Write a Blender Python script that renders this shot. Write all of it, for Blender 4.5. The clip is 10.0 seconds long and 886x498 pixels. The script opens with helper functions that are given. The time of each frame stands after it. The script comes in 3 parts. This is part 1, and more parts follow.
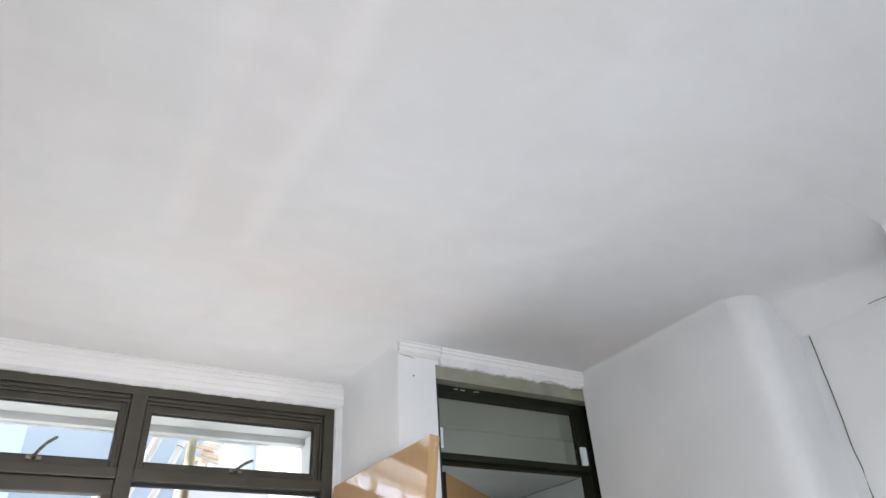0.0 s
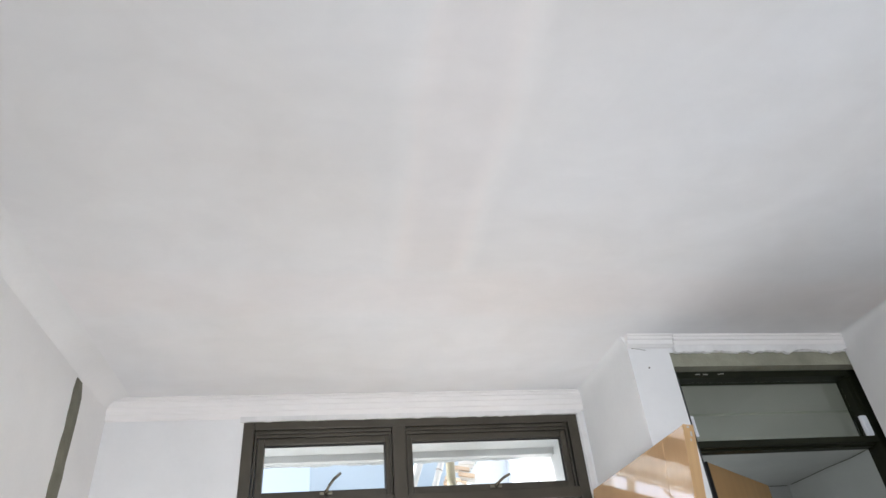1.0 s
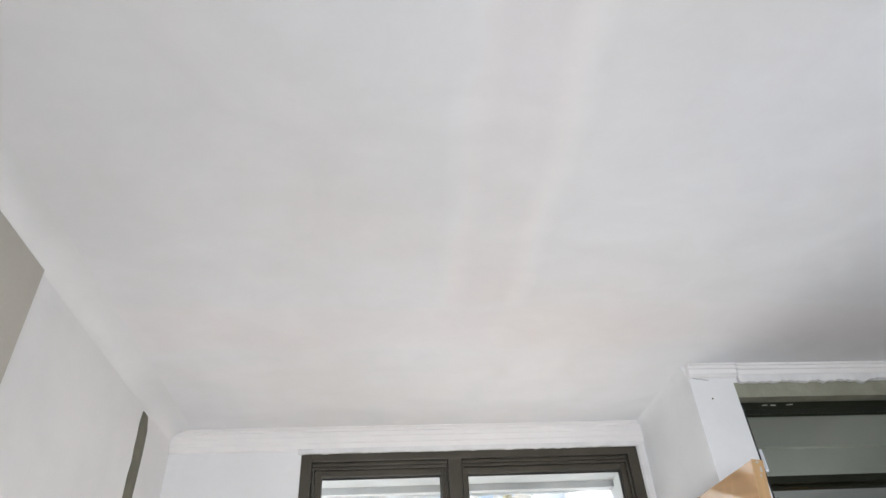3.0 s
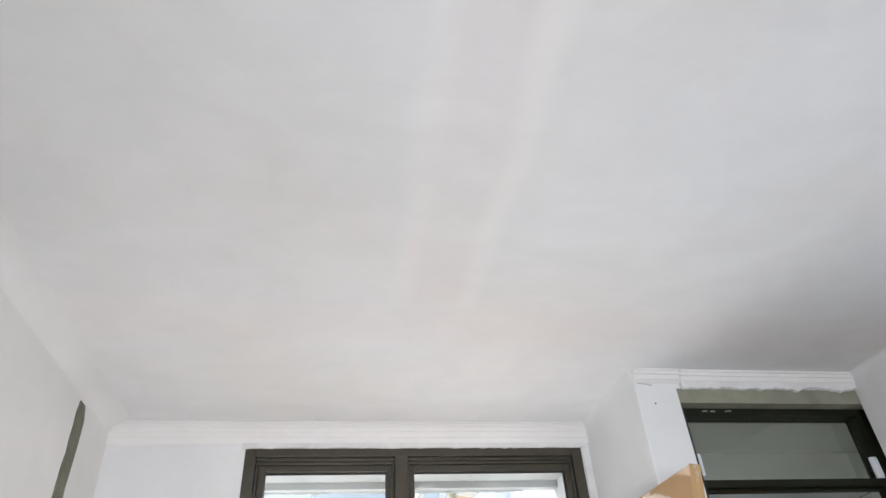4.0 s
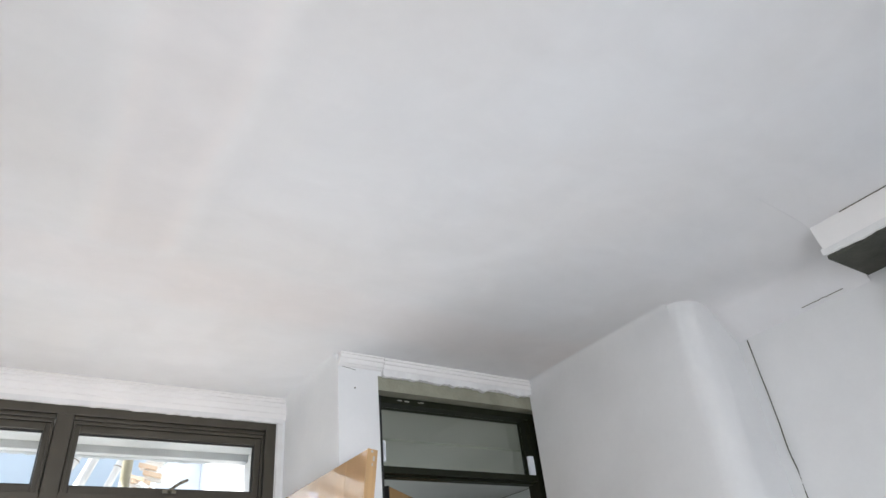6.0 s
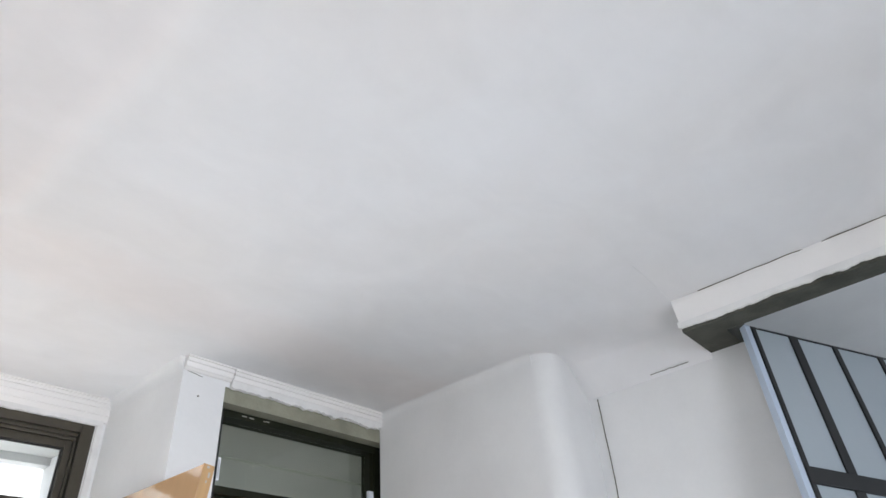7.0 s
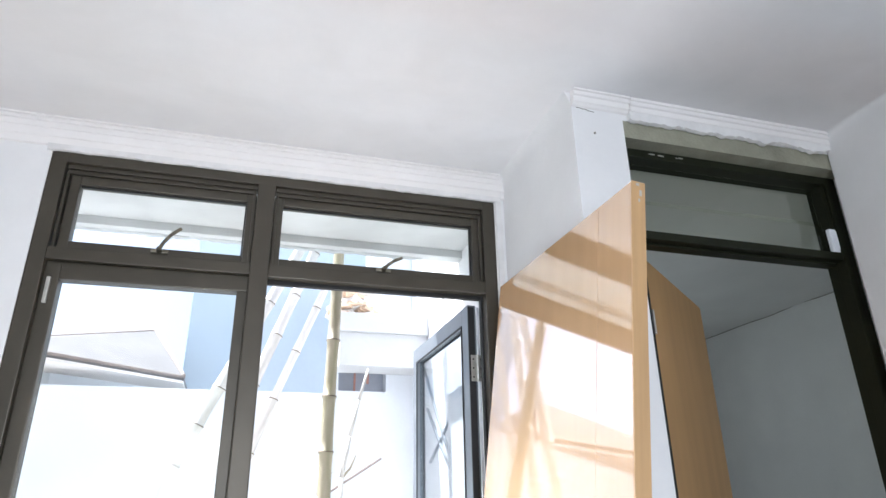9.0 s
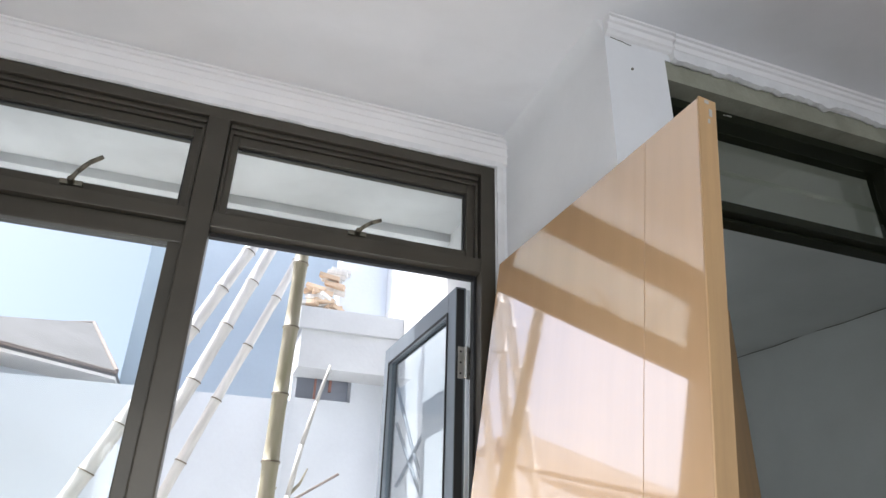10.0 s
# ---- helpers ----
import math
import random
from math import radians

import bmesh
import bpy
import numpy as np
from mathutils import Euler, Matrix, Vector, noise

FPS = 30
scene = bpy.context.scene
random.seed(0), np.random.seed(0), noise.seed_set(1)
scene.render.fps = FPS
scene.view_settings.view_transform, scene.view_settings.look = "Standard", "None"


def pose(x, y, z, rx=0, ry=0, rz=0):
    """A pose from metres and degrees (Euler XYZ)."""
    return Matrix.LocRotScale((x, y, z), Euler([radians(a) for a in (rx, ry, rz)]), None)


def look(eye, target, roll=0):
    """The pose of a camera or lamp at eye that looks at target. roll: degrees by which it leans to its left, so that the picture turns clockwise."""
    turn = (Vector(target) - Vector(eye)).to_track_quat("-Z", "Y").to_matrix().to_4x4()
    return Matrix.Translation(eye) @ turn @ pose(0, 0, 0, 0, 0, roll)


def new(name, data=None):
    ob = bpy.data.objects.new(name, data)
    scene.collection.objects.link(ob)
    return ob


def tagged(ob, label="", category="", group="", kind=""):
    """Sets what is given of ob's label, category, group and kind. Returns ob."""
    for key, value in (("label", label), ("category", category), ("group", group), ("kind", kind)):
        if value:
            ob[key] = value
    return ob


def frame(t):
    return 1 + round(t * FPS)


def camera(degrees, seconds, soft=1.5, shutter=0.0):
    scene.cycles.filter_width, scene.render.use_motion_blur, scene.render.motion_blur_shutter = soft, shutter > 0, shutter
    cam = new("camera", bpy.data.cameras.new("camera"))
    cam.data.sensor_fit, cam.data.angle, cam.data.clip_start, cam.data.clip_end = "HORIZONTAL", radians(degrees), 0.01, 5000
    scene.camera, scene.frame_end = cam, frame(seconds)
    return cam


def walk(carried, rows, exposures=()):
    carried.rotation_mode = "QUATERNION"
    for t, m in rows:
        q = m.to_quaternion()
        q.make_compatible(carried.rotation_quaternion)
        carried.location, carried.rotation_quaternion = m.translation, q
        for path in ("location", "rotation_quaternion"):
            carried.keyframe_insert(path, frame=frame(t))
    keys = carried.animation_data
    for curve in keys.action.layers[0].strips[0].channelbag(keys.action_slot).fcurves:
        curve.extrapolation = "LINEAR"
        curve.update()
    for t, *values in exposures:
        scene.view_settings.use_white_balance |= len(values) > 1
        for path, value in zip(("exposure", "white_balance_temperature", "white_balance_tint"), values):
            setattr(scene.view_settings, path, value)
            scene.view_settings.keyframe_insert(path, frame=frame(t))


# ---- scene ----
cam = camera(69.3, 10.0)
PATH = [
    (0, (0.094, -0.177, 1.21), (0.992, 1.261, 2.27), -3.7),
    (0.2, (0.07, -0.177, 1.211), (0.842, 1.331, 2.274), -4.1),
    (0.5, (0.047, -0.173, 1.207), (0.673, 1.385, 2.294), -4.7),
    (0.7, (0.011, -0.16, 1.172), (0.532, 1.414, 2.291), -5.1),
    (1, (0.03, -0.208, 1.188), (0.359, 1.416, 2.308), -5.4),
    (1.5, (0.007, -0.222, 1.23), (0.207, 1.408, 2.373), -4.4),
    (2, (-0.009, -0.217, 1.192), (0.173, 1.387, 2.372), -3.9),
    (2.2, (-0.011, -0.225, 1.186), (0.156, 1.369, 2.383), -3.6),
    (3.3, (0.019, -0.232, 1.22), (0.213, 1.367, 2.406), -3.7),
    (3.5, (0.021, -0.238, 1.218), (0.247, 1.362, 2.397), -3.6),
    (4, (0.028, -0.231, 1.222), (0.334, 1.356, 2.399), -3.9),
    (4.5, (0.039, -0.217, 1.243), (0.471, 1.364, 2.388), -4.4),
    (5, (0.127, -0.223, 1.235), (0.707, 1.319, 2.368), -5.0),
    (5.5, (0.144, -0.196, 1.214), (0.945, 1.264, 2.321), -6.0),
    (5.8, (0.176, -0.192, 1.203), (1.091, 1.217, 2.288), -6.3),
    (6, (0.226, -0.199, 1.235), (1.214, 1.17, 2.308), -6.3),
    (6.2, (0.234, -0.203, 1.239), (1.297, 1.116, 2.303), -6.2),
    (7.3, (0.184, 0.046, 1.236), (1.486, 1.044, 2.379), -4.4),
    (7.5, (0.188, 0.128, 1.199), (1.427, 1.246, 2.301), -4.0),
    (7.8, (0.159, 0.284, 1.159), (1.311, 1.625, 2.095), -2.8),
    (8, (0.142, 0.401, 1.125), (1.23, 1.829, 2.006), -2.4),
    (8.2, (0.14, 0.447, 1.105), (1.115, 1.979, 1.942), -3.1),
    (8.5, (0.283, 0.58, 1.088), (1.028, 2.249, 1.901), -2.3),
    (8.8, (0.371, 0.739, 1.08), (0.982, 2.478, 1.858), -1.6),
    (9, (0.426, 0.777, 1.072), (0.963, 2.549, 1.825), -1.0),
    (9.2, (0.492, 0.933, 1.061), (1.049, 2.718, 1.773), 0.3),
    (9.5, (0.512, 1.152, 0.978), (1.155, 2.851, 1.813), 3.3),
    (9.7, (0.488, 1.29, 1.028), (1.203, 2.943, 1.899), 3.9),
    (10, (0.567, 1.391, 1.039), (1.162, 3.1, 1.889), 1.7),
]
walk(cam, [(t, look(eye, target, roll)) for t, eye, target, roll in PATH],
     exposures=[(0.0, 1.86, 6400, 10), (2.0, 1.86, 6480, 10), (4.0, 1.87, 6480, 10), (5.5, 1.85, 6450, 10), (6.0, 1.91, 6430, 10), (7.5, 2.02, 6350, 10), (8.0, 2.05, 6280, 10),
                (9.1, 2.06, 6120, 10), (9.45, 1.60, 6220, 10), (10.0, 1.53, 6280, 10)])

# ---- light ----
world = bpy.data.worlds.new("sky")
scene.world = world
world.use_nodes = True
wn = world.node_tree
sky = wn.nodes.new("ShaderNodeTexSky")
sky.sky_type = "NISHITA"
sky.sun_disc = False
sky.dust_density, sky.air_density, sky.ozone_density = 5.5, 0.8, 0.5
sky.sun_elevation = radians(61)
sky.sun_rotation = radians(-66)
wn.nodes["Background"].inputs["Strength"].default_value = 0.10
wn.links.new(sky.outputs["Color"], wn.nodes["Background"].inputs["Color"])

def lamp(name, kind, m, energy, colour, **more):
    data = bpy.data.lights.new(name, kind)
    data.energy, data.color = energy, colour
    for key, value in more.items():
        if key == "size":
            data.size = value
        elif key == "size_y":
            data.shape, data.size_y = "RECTANGLE", value
        elif key == "angle":
            data.angle = value
        elif key == "spread":
            data.spread = value
    ob = new(name, data)
    ob.matrix_world = m
    return ob

lamp("sun", "SUN", look((-4.5, 2.0, 9.0), (0, 0, 0)), 3.4, (0.985, 0.995, 1.0), angle=radians(0.6))
# stands in for daylight of the sunlit yard in the low part of the window
lamp("yard_window_daylight", "AREA", look((0.50, 3.46, 0.62), (1.55, 2.2, -0.12)), 13.5, (0.895, 0.945, 1.0), size=1.85, size_y=0.85, spread=radians(162))
# added fill lamp in a made-up opening behind the camera, out of view
lamp("south_fill", "AREA", look((0.15, -2.605, 1.2), (0.45, 0.4, 0.0)), 19.0, (0.905, 0.945, 1.0), size=1.3, size_y=1.7, spread=radians(115))
# added fill lamp for the bluish hall, in an assumed opening beside the camera
lamp("hall_fill", "AREA", look((3.92, -2.58, 1.3), (3.95, 0, 1.5)), 3.8, (0.74, 0.87, 1.0), size=0.7, size_y=1.7)

# added fill lamp in a made-up window, hidden in the dim room's end wall
lamp("back_room_fill", "AREA", look((2.5, 6.36, 1.6), (2.7, 4.0, 2.1)), 1.9, (0.91, 1.0, 0.89), size=1.0, size_y=1.4)

# ---- materials ----
def mat(name, colour, rough=0.6, metal=0.0, spots=0.0, scale=3.0, fine=60.0, bump=0.0, second=None, coat=0.0, stretch=(1, 1, 1), vary=0.0, spec=0.5):
    """A surface with slow stains, fine grain and relief; second is the stains' colour."""
    m = bpy.data.materials.new(name)
    m.use_nodes = True
    t = m.node_tree
    b = t.nodes["Principled BSDF"]
    b.inputs["Roughness"].default_value = rough
    b.inputs["Metallic"].default_value = metal
    b.inputs["Coat Weight"].default_value = coat
    b.inputs["Coat Roughness"].default_value = 0.04
    b.inputs["Specular IOR Level"].default_value = spec
    co = t.nodes.new("ShaderNodeTexCoord")
    mp = t.nodes.new("ShaderNodeMapping")
    mp.inputs["Scale"].default_value = stretch
    t.links.new(co.outputs["Object"], mp.inputs["Vector"])
    big = t.nodes.new("ShaderNodeTexNoise")
    big.inputs["Scale"].default_value, big.inputs["Detail"].default_value = scale, 5
    small = t.nodes.new("ShaderNodeTexNoise")
    small.inputs["Scale"].default_value, small.inputs["Detail"].default_value = fine, 3
    for n in (big, small):
        t.links.new(mp.outputs["Vector"], n.inputs["Vector"])
    ramp = t.nodes.new("ShaderNodeMapRange")
    ramp.inputs["From Min"].default_value, ramp.inputs["From Max"].default_value = 0.35, 0.68
    t.links.new(big.outputs["Fac"], ramp.inputs["Value"])
    mix = t.nodes.new("ShaderNodeMix")
    mix.data_type = "RGBA"
    second = second or tuple(c * (1 - spots) for c in colour)
    mix.inputs[6].default_value, mix.inputs[7].default_value = (*colour, 1), (*second, 1)
    t.links.new(ramp.outputs["Result"], mix.inputs[0])
    grain = t.nodes.new("ShaderNodeMix")
    grain.data_type, grain.blend_type = "RGBA", "MULTIPLY"
    grain.inputs[0].default_value = 1.0
    g = t.nodes.new("ShaderNodeMapRange")
    g.inputs["To Min"].default_value, g.inputs["To Max"].default_value = 1 - 0.5 * spots - vary, 1.0
    t.links.new(small.outputs["Fac"], g.inputs["Value"])
    t.links.new(mix.outputs[2], grain.inputs[6])
    t.links.new(g.outputs["Result"], grain.inputs[7])
    t.links.new(grain.outputs[2], b.inputs["Base Color"])
    if bump:
        bp = t.nodes.new("ShaderNodeBump")
        bp.inputs["Strength"].default_value, bp.inputs["Distance"].default_value = bump, 0.004
        t.links.new(small.outputs["Fac"], bp.inputs["Height"])
        t.links.new(bp.outputs["Normal"], b.inputs["Normal"])
    return m

def glass(name, tint=(0.95, 0.97, 0.96), base=0.010):
    """A thin clear pane: mostly see-through, with a mirror's gloss at a slant."""
    m = bpy.data.materials.new(name)
    m.use_nodes = True
    t = m.node_tree
    t.nodes.remove(t.nodes["Principled BSDF"])
    clear, gloss, mix = t.nodes.new("ShaderNodeBsdfTransparent"), t.nodes.new("ShaderNodeBsdfGlossy"), t.nodes.new("ShaderNodeMixShader")
    slant = t.nodes.new("ShaderNodeLayerWeight")
    slant.inputs["Blend"].default_value = 0.5
    power, scale_up = t.nodes.new("ShaderNodeMath"), t.nodes.new("ShaderNodeMath")
    power.operation, power.inputs[1].default_value = "POWER", 5.0
    scale_up.operation, scale_up.inputs[1].default_value, scale_up.inputs[2].default_value = "MULTIPLY_ADD", 0.9, base
    t.links.new(slant.outputs["Facing"], power.inputs[0])
    t.links.new(power.outputs[0], scale_up.inputs[0])
    clear.inputs["Color"].default_value = (*tint, 1)
    gloss.inputs["Roughness"].default_value = 0.02
    t.links.new(scale_up.outputs[0], mix.inputs[0])
    t.links.new(clear.outputs[0], mix.inputs[1])
    t.links.new(gloss.outputs[0], mix.inputs[2])
    t.links.new(mix.outputs[0], t.nodes["Material Output"].inputs["Surface"])
    return m

PAINT = mat("white_wall_paint", (0.81, 0.81, 0.81), 0.55, spots=0.07, scale=2.4, fine=45, bump=0.12)
CORNICE = mat("white_gypsum_cornice", (0.84, 0.82, 0.805), 0.6, spots=0.05, scale=5, fine=70, bump=0.05)
PUTTY = mat("rough_white_putty", (0.80, 0.79, 0.78), 0.8, spots=0.12, scale=9, fine=50, bump=0.5)
CONCRETE = mat("bare_cement_plaster", (0.205, 0.20, 0.152), 0.9, spots=0.35, scale=7, fine=90, bump=0.6)
# darker tone of the bare cement, for the lintel over the wide opening
DARK_CEMENT = mat("dark_bare_cement", (0.085, 0.085, 0.068), 0.9, spots=0.35, scale=9, fine=90, bump=0.6)
PALE_CEMENT = mat("pale_cement_render", (0.33, 0.325, 0.25), 0.9, spots=0.30, scale=6, fine=80, bump=0.6)
PATCH = mat("unpainted_grey_plaster", (0.50, 0.48, 0.43), 0.85, spots=0.10, scale=3, fine=60, bump=0.3)
FRAME = mat("bronze_aluminium", (0.077, 0.068, 0.053), 0.38, spec=0.28, metal=0.35, spots=0.15, scale=6, fine=120, bump=0.05)
STEEL = mat("dark_olive_steel", (0.016, 0.018, 0.010), 0.45, spec=0.16, spots=0.25, scale=8, fine=90, bump=0.1)
# also colours the strips that stand in for dark gaps
DARK = mat("black_gasket_and_gap_shade", (0.012, 0.012, 0.012), 0.6, spots=0.1)
GREY = mat("slate_grey_aluminium", (0.20, 0.225, 0.25), 0.4, metal=0.3, spots=0.1, scale=5)
CHROME = mat("brushed_steel", (0.62, 0.61, 0.57), 0.3, metal=0.9, spots=0.2, scale=30, fine=200)
BRASS = mat("worn_handle_metal", (0.22, 0.20, 0.15), 0.4, metal=0.7, spots=0.3, scale=40)
VENEER = mat("glossy_oak_veneer", (0.76, 0.47, 0.245), 0.12, spots=0.06, scale=2.2, fine=30, coat=1.0, stretch=(6, 6, 0.5), spec=0.8)
LIPPING = mat("door_edge_wood", (0.58, 0.36, 0.17), 0.5, spots=0.15, scale=3, fine=40, stretch=(10, 10, 0.6), bump=0.1)
LEAF_WOOD = mat("light_brown_door_board", (0.52, 0.31, 0.13), 0.45, spots=0.12, scale=2, fine=35, stretch=(6, 6, 0.5))
VARNISH = mat("varnished_orange_wood", (0.36, 0.20, 0.075), 0.32, second=(0.44, 0.265, 0.11), spots=0.25, scale=3, fine=25, coat=0.3, spec=0.3, stretch=(7, 7, 0.6))
TILE = mat("grey_floor_screed", (0.60, 0.585, 0.56), 0.6, spots=0.12, scale=2, fine=60, bump=0.2)
PALE = mat("pale_blue_door_panel", (0.36, 0.405, 0.44), 0.3, spots=0.06, scale=2)
STILE = mat("pale_blue_stile", (0.48, 0.555, 0.66), 0.4, spots=0.06, scale=3)
NODE = mat("dark_bamboo_node", (0.20, 0.16, 0.11), 0.7, spots=0.3, scale=20)
PANE_EXT = mat("grey_blue_window_board", (0.45, 0.48, 0.55), 0.5, spots=0.15, scale=6)
PALE_EDGE = mat("white_door_edge", (0.80, 0.83, 0.87), 0.4, spots=0.05, scale=3)
WHITE_EXT = mat("white_render", (0.75, 0.79, 0.84), 0.8, spots=0.10, scale=1.2, fine=40, bump=0.3)
SOFFIT = mat("weathered_soffit", (0.76, 0.765, 0.77), 0.85, spots=0.22, scale=2.5, fine=35, bump=0.3)
BLUE_EXT = mat("blue_grey_render", (0.60, 0.685, 0.755), 0.85, spots=0.12, scale=0.8, fine=30, bump=0.2)
ROOF = mat("grey_brown_roof", (0.19, 0.182, 0.187), 0.8, spots=0.2, scale=4, fine=30, bump=0.4)
RUST = mat("rust_roof_edge", (0.30, 0.25, 0.23), 0.8, spots=0.2, scale=6)
BAMBOO = mat("dry_bamboo", (0.37, 0.33, 0.25), 0.5, second=(0.30, 0.28, 0.18), spots=0.2, scale=4, fine=30, stretch=(8, 8, 1.0), bump=0.1)
PALE_BAMBOO = mat("bleached_bamboo", (0.72, 0.70, 0.665), 0.55, spots=0.2, scale=4, fine=30, stretch=(8, 8, 1.0))
CANOPY = mat("grey_cement_canopy", (0.60, 0.615, 0.63), 0.85, spots=0.12, scale=2, fine=40, bump=0.3)
EAVE = mat("pinkish_white_eave", (0.84, 0.79, 0.765), 0.8, spots=0.06, scale=2, fine=30)
BRICK = mat("rough_orange_brick", (0.54, 0.40, 0.28), 0.85, second=(0.62, 0.47, 0.34), spots=0.25, scale=9, fine=60, bump=0.4)
RED = mat("faded_red_paint", (0.50, 0.26, 0.21), 0.7, spots=0.2, scale=8)
SOIL = mat("dusty_ground", (0.62, 0.63, 0.64), 0.95, spots=0.25, scale=0.8, fine=12, bump=0.4)
GLASS = glass("clear_glass")
DOOR_GLASS = glass("tinted_door_glass", (0.78, 0.81, 0.83), 0.06)
LOUVRE = glass("greenish_louvre_glass", (0.93, 0.95, 0.90), 0.085)

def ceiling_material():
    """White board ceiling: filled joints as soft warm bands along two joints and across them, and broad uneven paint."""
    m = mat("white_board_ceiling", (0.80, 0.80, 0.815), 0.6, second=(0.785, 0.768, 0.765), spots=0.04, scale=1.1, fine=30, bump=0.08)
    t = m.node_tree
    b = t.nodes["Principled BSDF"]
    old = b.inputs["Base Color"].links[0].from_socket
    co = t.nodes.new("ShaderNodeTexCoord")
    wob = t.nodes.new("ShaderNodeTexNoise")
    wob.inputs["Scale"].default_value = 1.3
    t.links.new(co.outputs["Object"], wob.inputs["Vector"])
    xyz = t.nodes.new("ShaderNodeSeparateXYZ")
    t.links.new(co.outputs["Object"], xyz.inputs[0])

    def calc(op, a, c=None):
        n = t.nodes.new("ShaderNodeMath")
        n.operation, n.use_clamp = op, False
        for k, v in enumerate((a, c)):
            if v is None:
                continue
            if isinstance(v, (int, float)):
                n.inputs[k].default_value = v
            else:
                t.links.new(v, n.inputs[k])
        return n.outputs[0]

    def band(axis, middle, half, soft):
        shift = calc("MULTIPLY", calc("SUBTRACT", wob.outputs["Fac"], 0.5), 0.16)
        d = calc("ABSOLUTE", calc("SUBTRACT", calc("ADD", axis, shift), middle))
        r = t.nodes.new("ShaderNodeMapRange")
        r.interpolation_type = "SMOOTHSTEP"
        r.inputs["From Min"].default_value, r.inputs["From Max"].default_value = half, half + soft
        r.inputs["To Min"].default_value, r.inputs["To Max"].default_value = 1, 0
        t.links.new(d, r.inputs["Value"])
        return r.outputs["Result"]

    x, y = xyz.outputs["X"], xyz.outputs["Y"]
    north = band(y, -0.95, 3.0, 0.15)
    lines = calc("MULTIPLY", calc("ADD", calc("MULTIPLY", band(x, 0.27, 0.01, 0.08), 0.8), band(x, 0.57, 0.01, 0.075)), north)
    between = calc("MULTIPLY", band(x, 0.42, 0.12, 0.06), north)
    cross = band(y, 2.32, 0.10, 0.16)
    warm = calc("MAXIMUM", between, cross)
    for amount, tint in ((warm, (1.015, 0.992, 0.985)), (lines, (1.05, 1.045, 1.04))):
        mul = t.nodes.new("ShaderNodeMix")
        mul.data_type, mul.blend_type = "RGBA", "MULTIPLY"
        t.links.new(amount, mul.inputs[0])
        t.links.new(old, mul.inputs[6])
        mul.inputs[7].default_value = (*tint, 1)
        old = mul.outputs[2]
    # trowel and roller marks: soft clouds, stretched sweeps and a slight waviness of the board
    for size, bend, lo, hi, stretch in ((2.6, 1.2, 0.968, 1.013, (1, 1, 1)), (6.0, 0.8, 0.984, 1.008, (0.5, 1.2, 1))):
        mp = t.nodes.new("ShaderNodeMapping")
        mp.inputs["Scale"].default_value = stretch
        t.links.new(co.outputs["Object"], mp.inputs["Vector"])
        cloud = t.nodes.new("ShaderNodeTexNoise")
        cloud.inputs["Scale"].default_value, cloud.inputs["Detail"].default_value, cloud.inputs["Distortion"].default_value = size, 4, bend
        t.links.new(mp.outputs["Vector"], cloud.inputs["Vector"])
        span = t.nodes.new("ShaderNodeMapRange")
        span.inputs["From Min"].default_value, span.inputs["From Max"].default_value = 0.32, 0.68
        span.inputs["To Min"].default_value, span.inputs["To Max"].default_value = lo, hi
        t.links.new(cloud.outputs["Fac"], span.inputs["Value"])
        mul = t.nodes.new("ShaderNodeMix")
        mul.data_type, mul.blend_type = "RGBA", "MULTIPLY"
        mul.inputs[0].default_value = 1.0
        t.links.new(old, mul.inputs[6])
        t.links.new(span.outputs["Result"], mul.inputs[7])
        old = mul.outputs[2]
    wave = t.nodes.new("ShaderNodeTexNoise")
    wave.inputs["Scale"].default_value, wave.inputs["Detail"].default_value = 2.2, 2
    t.links.new(co.outputs["Object"], wave.inputs["Vector"])
    sag = t.nodes.new("ShaderNodeBump")
    sag.inputs["Strength"].default_value, sag.inputs["Distance"].default_value = 0.25, 0.02
    t.links.new(wave.outputs["Fac"], sag.inputs["Height"])
    fine = b.inputs["Normal"].links[0].from_node
    t.links.new(sag.outputs["Normal"], fine.inputs["Normal"])
    t.links.new(old, b.inputs["Base Color"])
    return m

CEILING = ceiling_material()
VENEER.node_tree.nodes["Principled BSDF"].inputs["Coat IOR"].default_value = 3.5

# ---- building blocks ----
def box(bm, lo, hi, bevel=0.0, m=None):
    r = bmesh.ops.create_cube(bm, size=1.0)
    size = [h - l for l, h in zip(lo, hi)]
    mid = [(h + l) / 2 for l, h in zip(lo, hi)]
    bmesh.ops.transform(bm, verts=r["verts"], matrix=Matrix.Translation(mid) @ Matrix.Diagonal((*size, 1)))
    vs = r["verts"]
    if bevel:
        edges = list({e for v in vs for e in v.link_edges})
        out = bmesh.ops.bevel(bm, geom=edges, offset=bevel, segments=2, profile=0.7, affect="EDGES")
        vs = list({v for f in out["faces"] for v in f.verts} | {v for v in vs if v.is_valid})
    if m:
        bmesh.ops.transform(bm, verts=vs, matrix=m)
    return vs

def tube(bm, a, b, r0, r1=None, sides=14, caps=True):
    a, b = Vector(a), Vector(b)
    r1 = r0 if r1 is None else r1
    q = (b - a).to_track_quat("Z", "Y").to_matrix().to_4x4()
    out = bmesh.ops.create_cone(bm, cap_ends=caps, segments=sides, radius1=r0, radius2=r1, depth=(b - a).length)
    bmesh.ops.transform(bm, verts=out["verts"], matrix=Matrix.Translation((a + b) / 2) @ q)

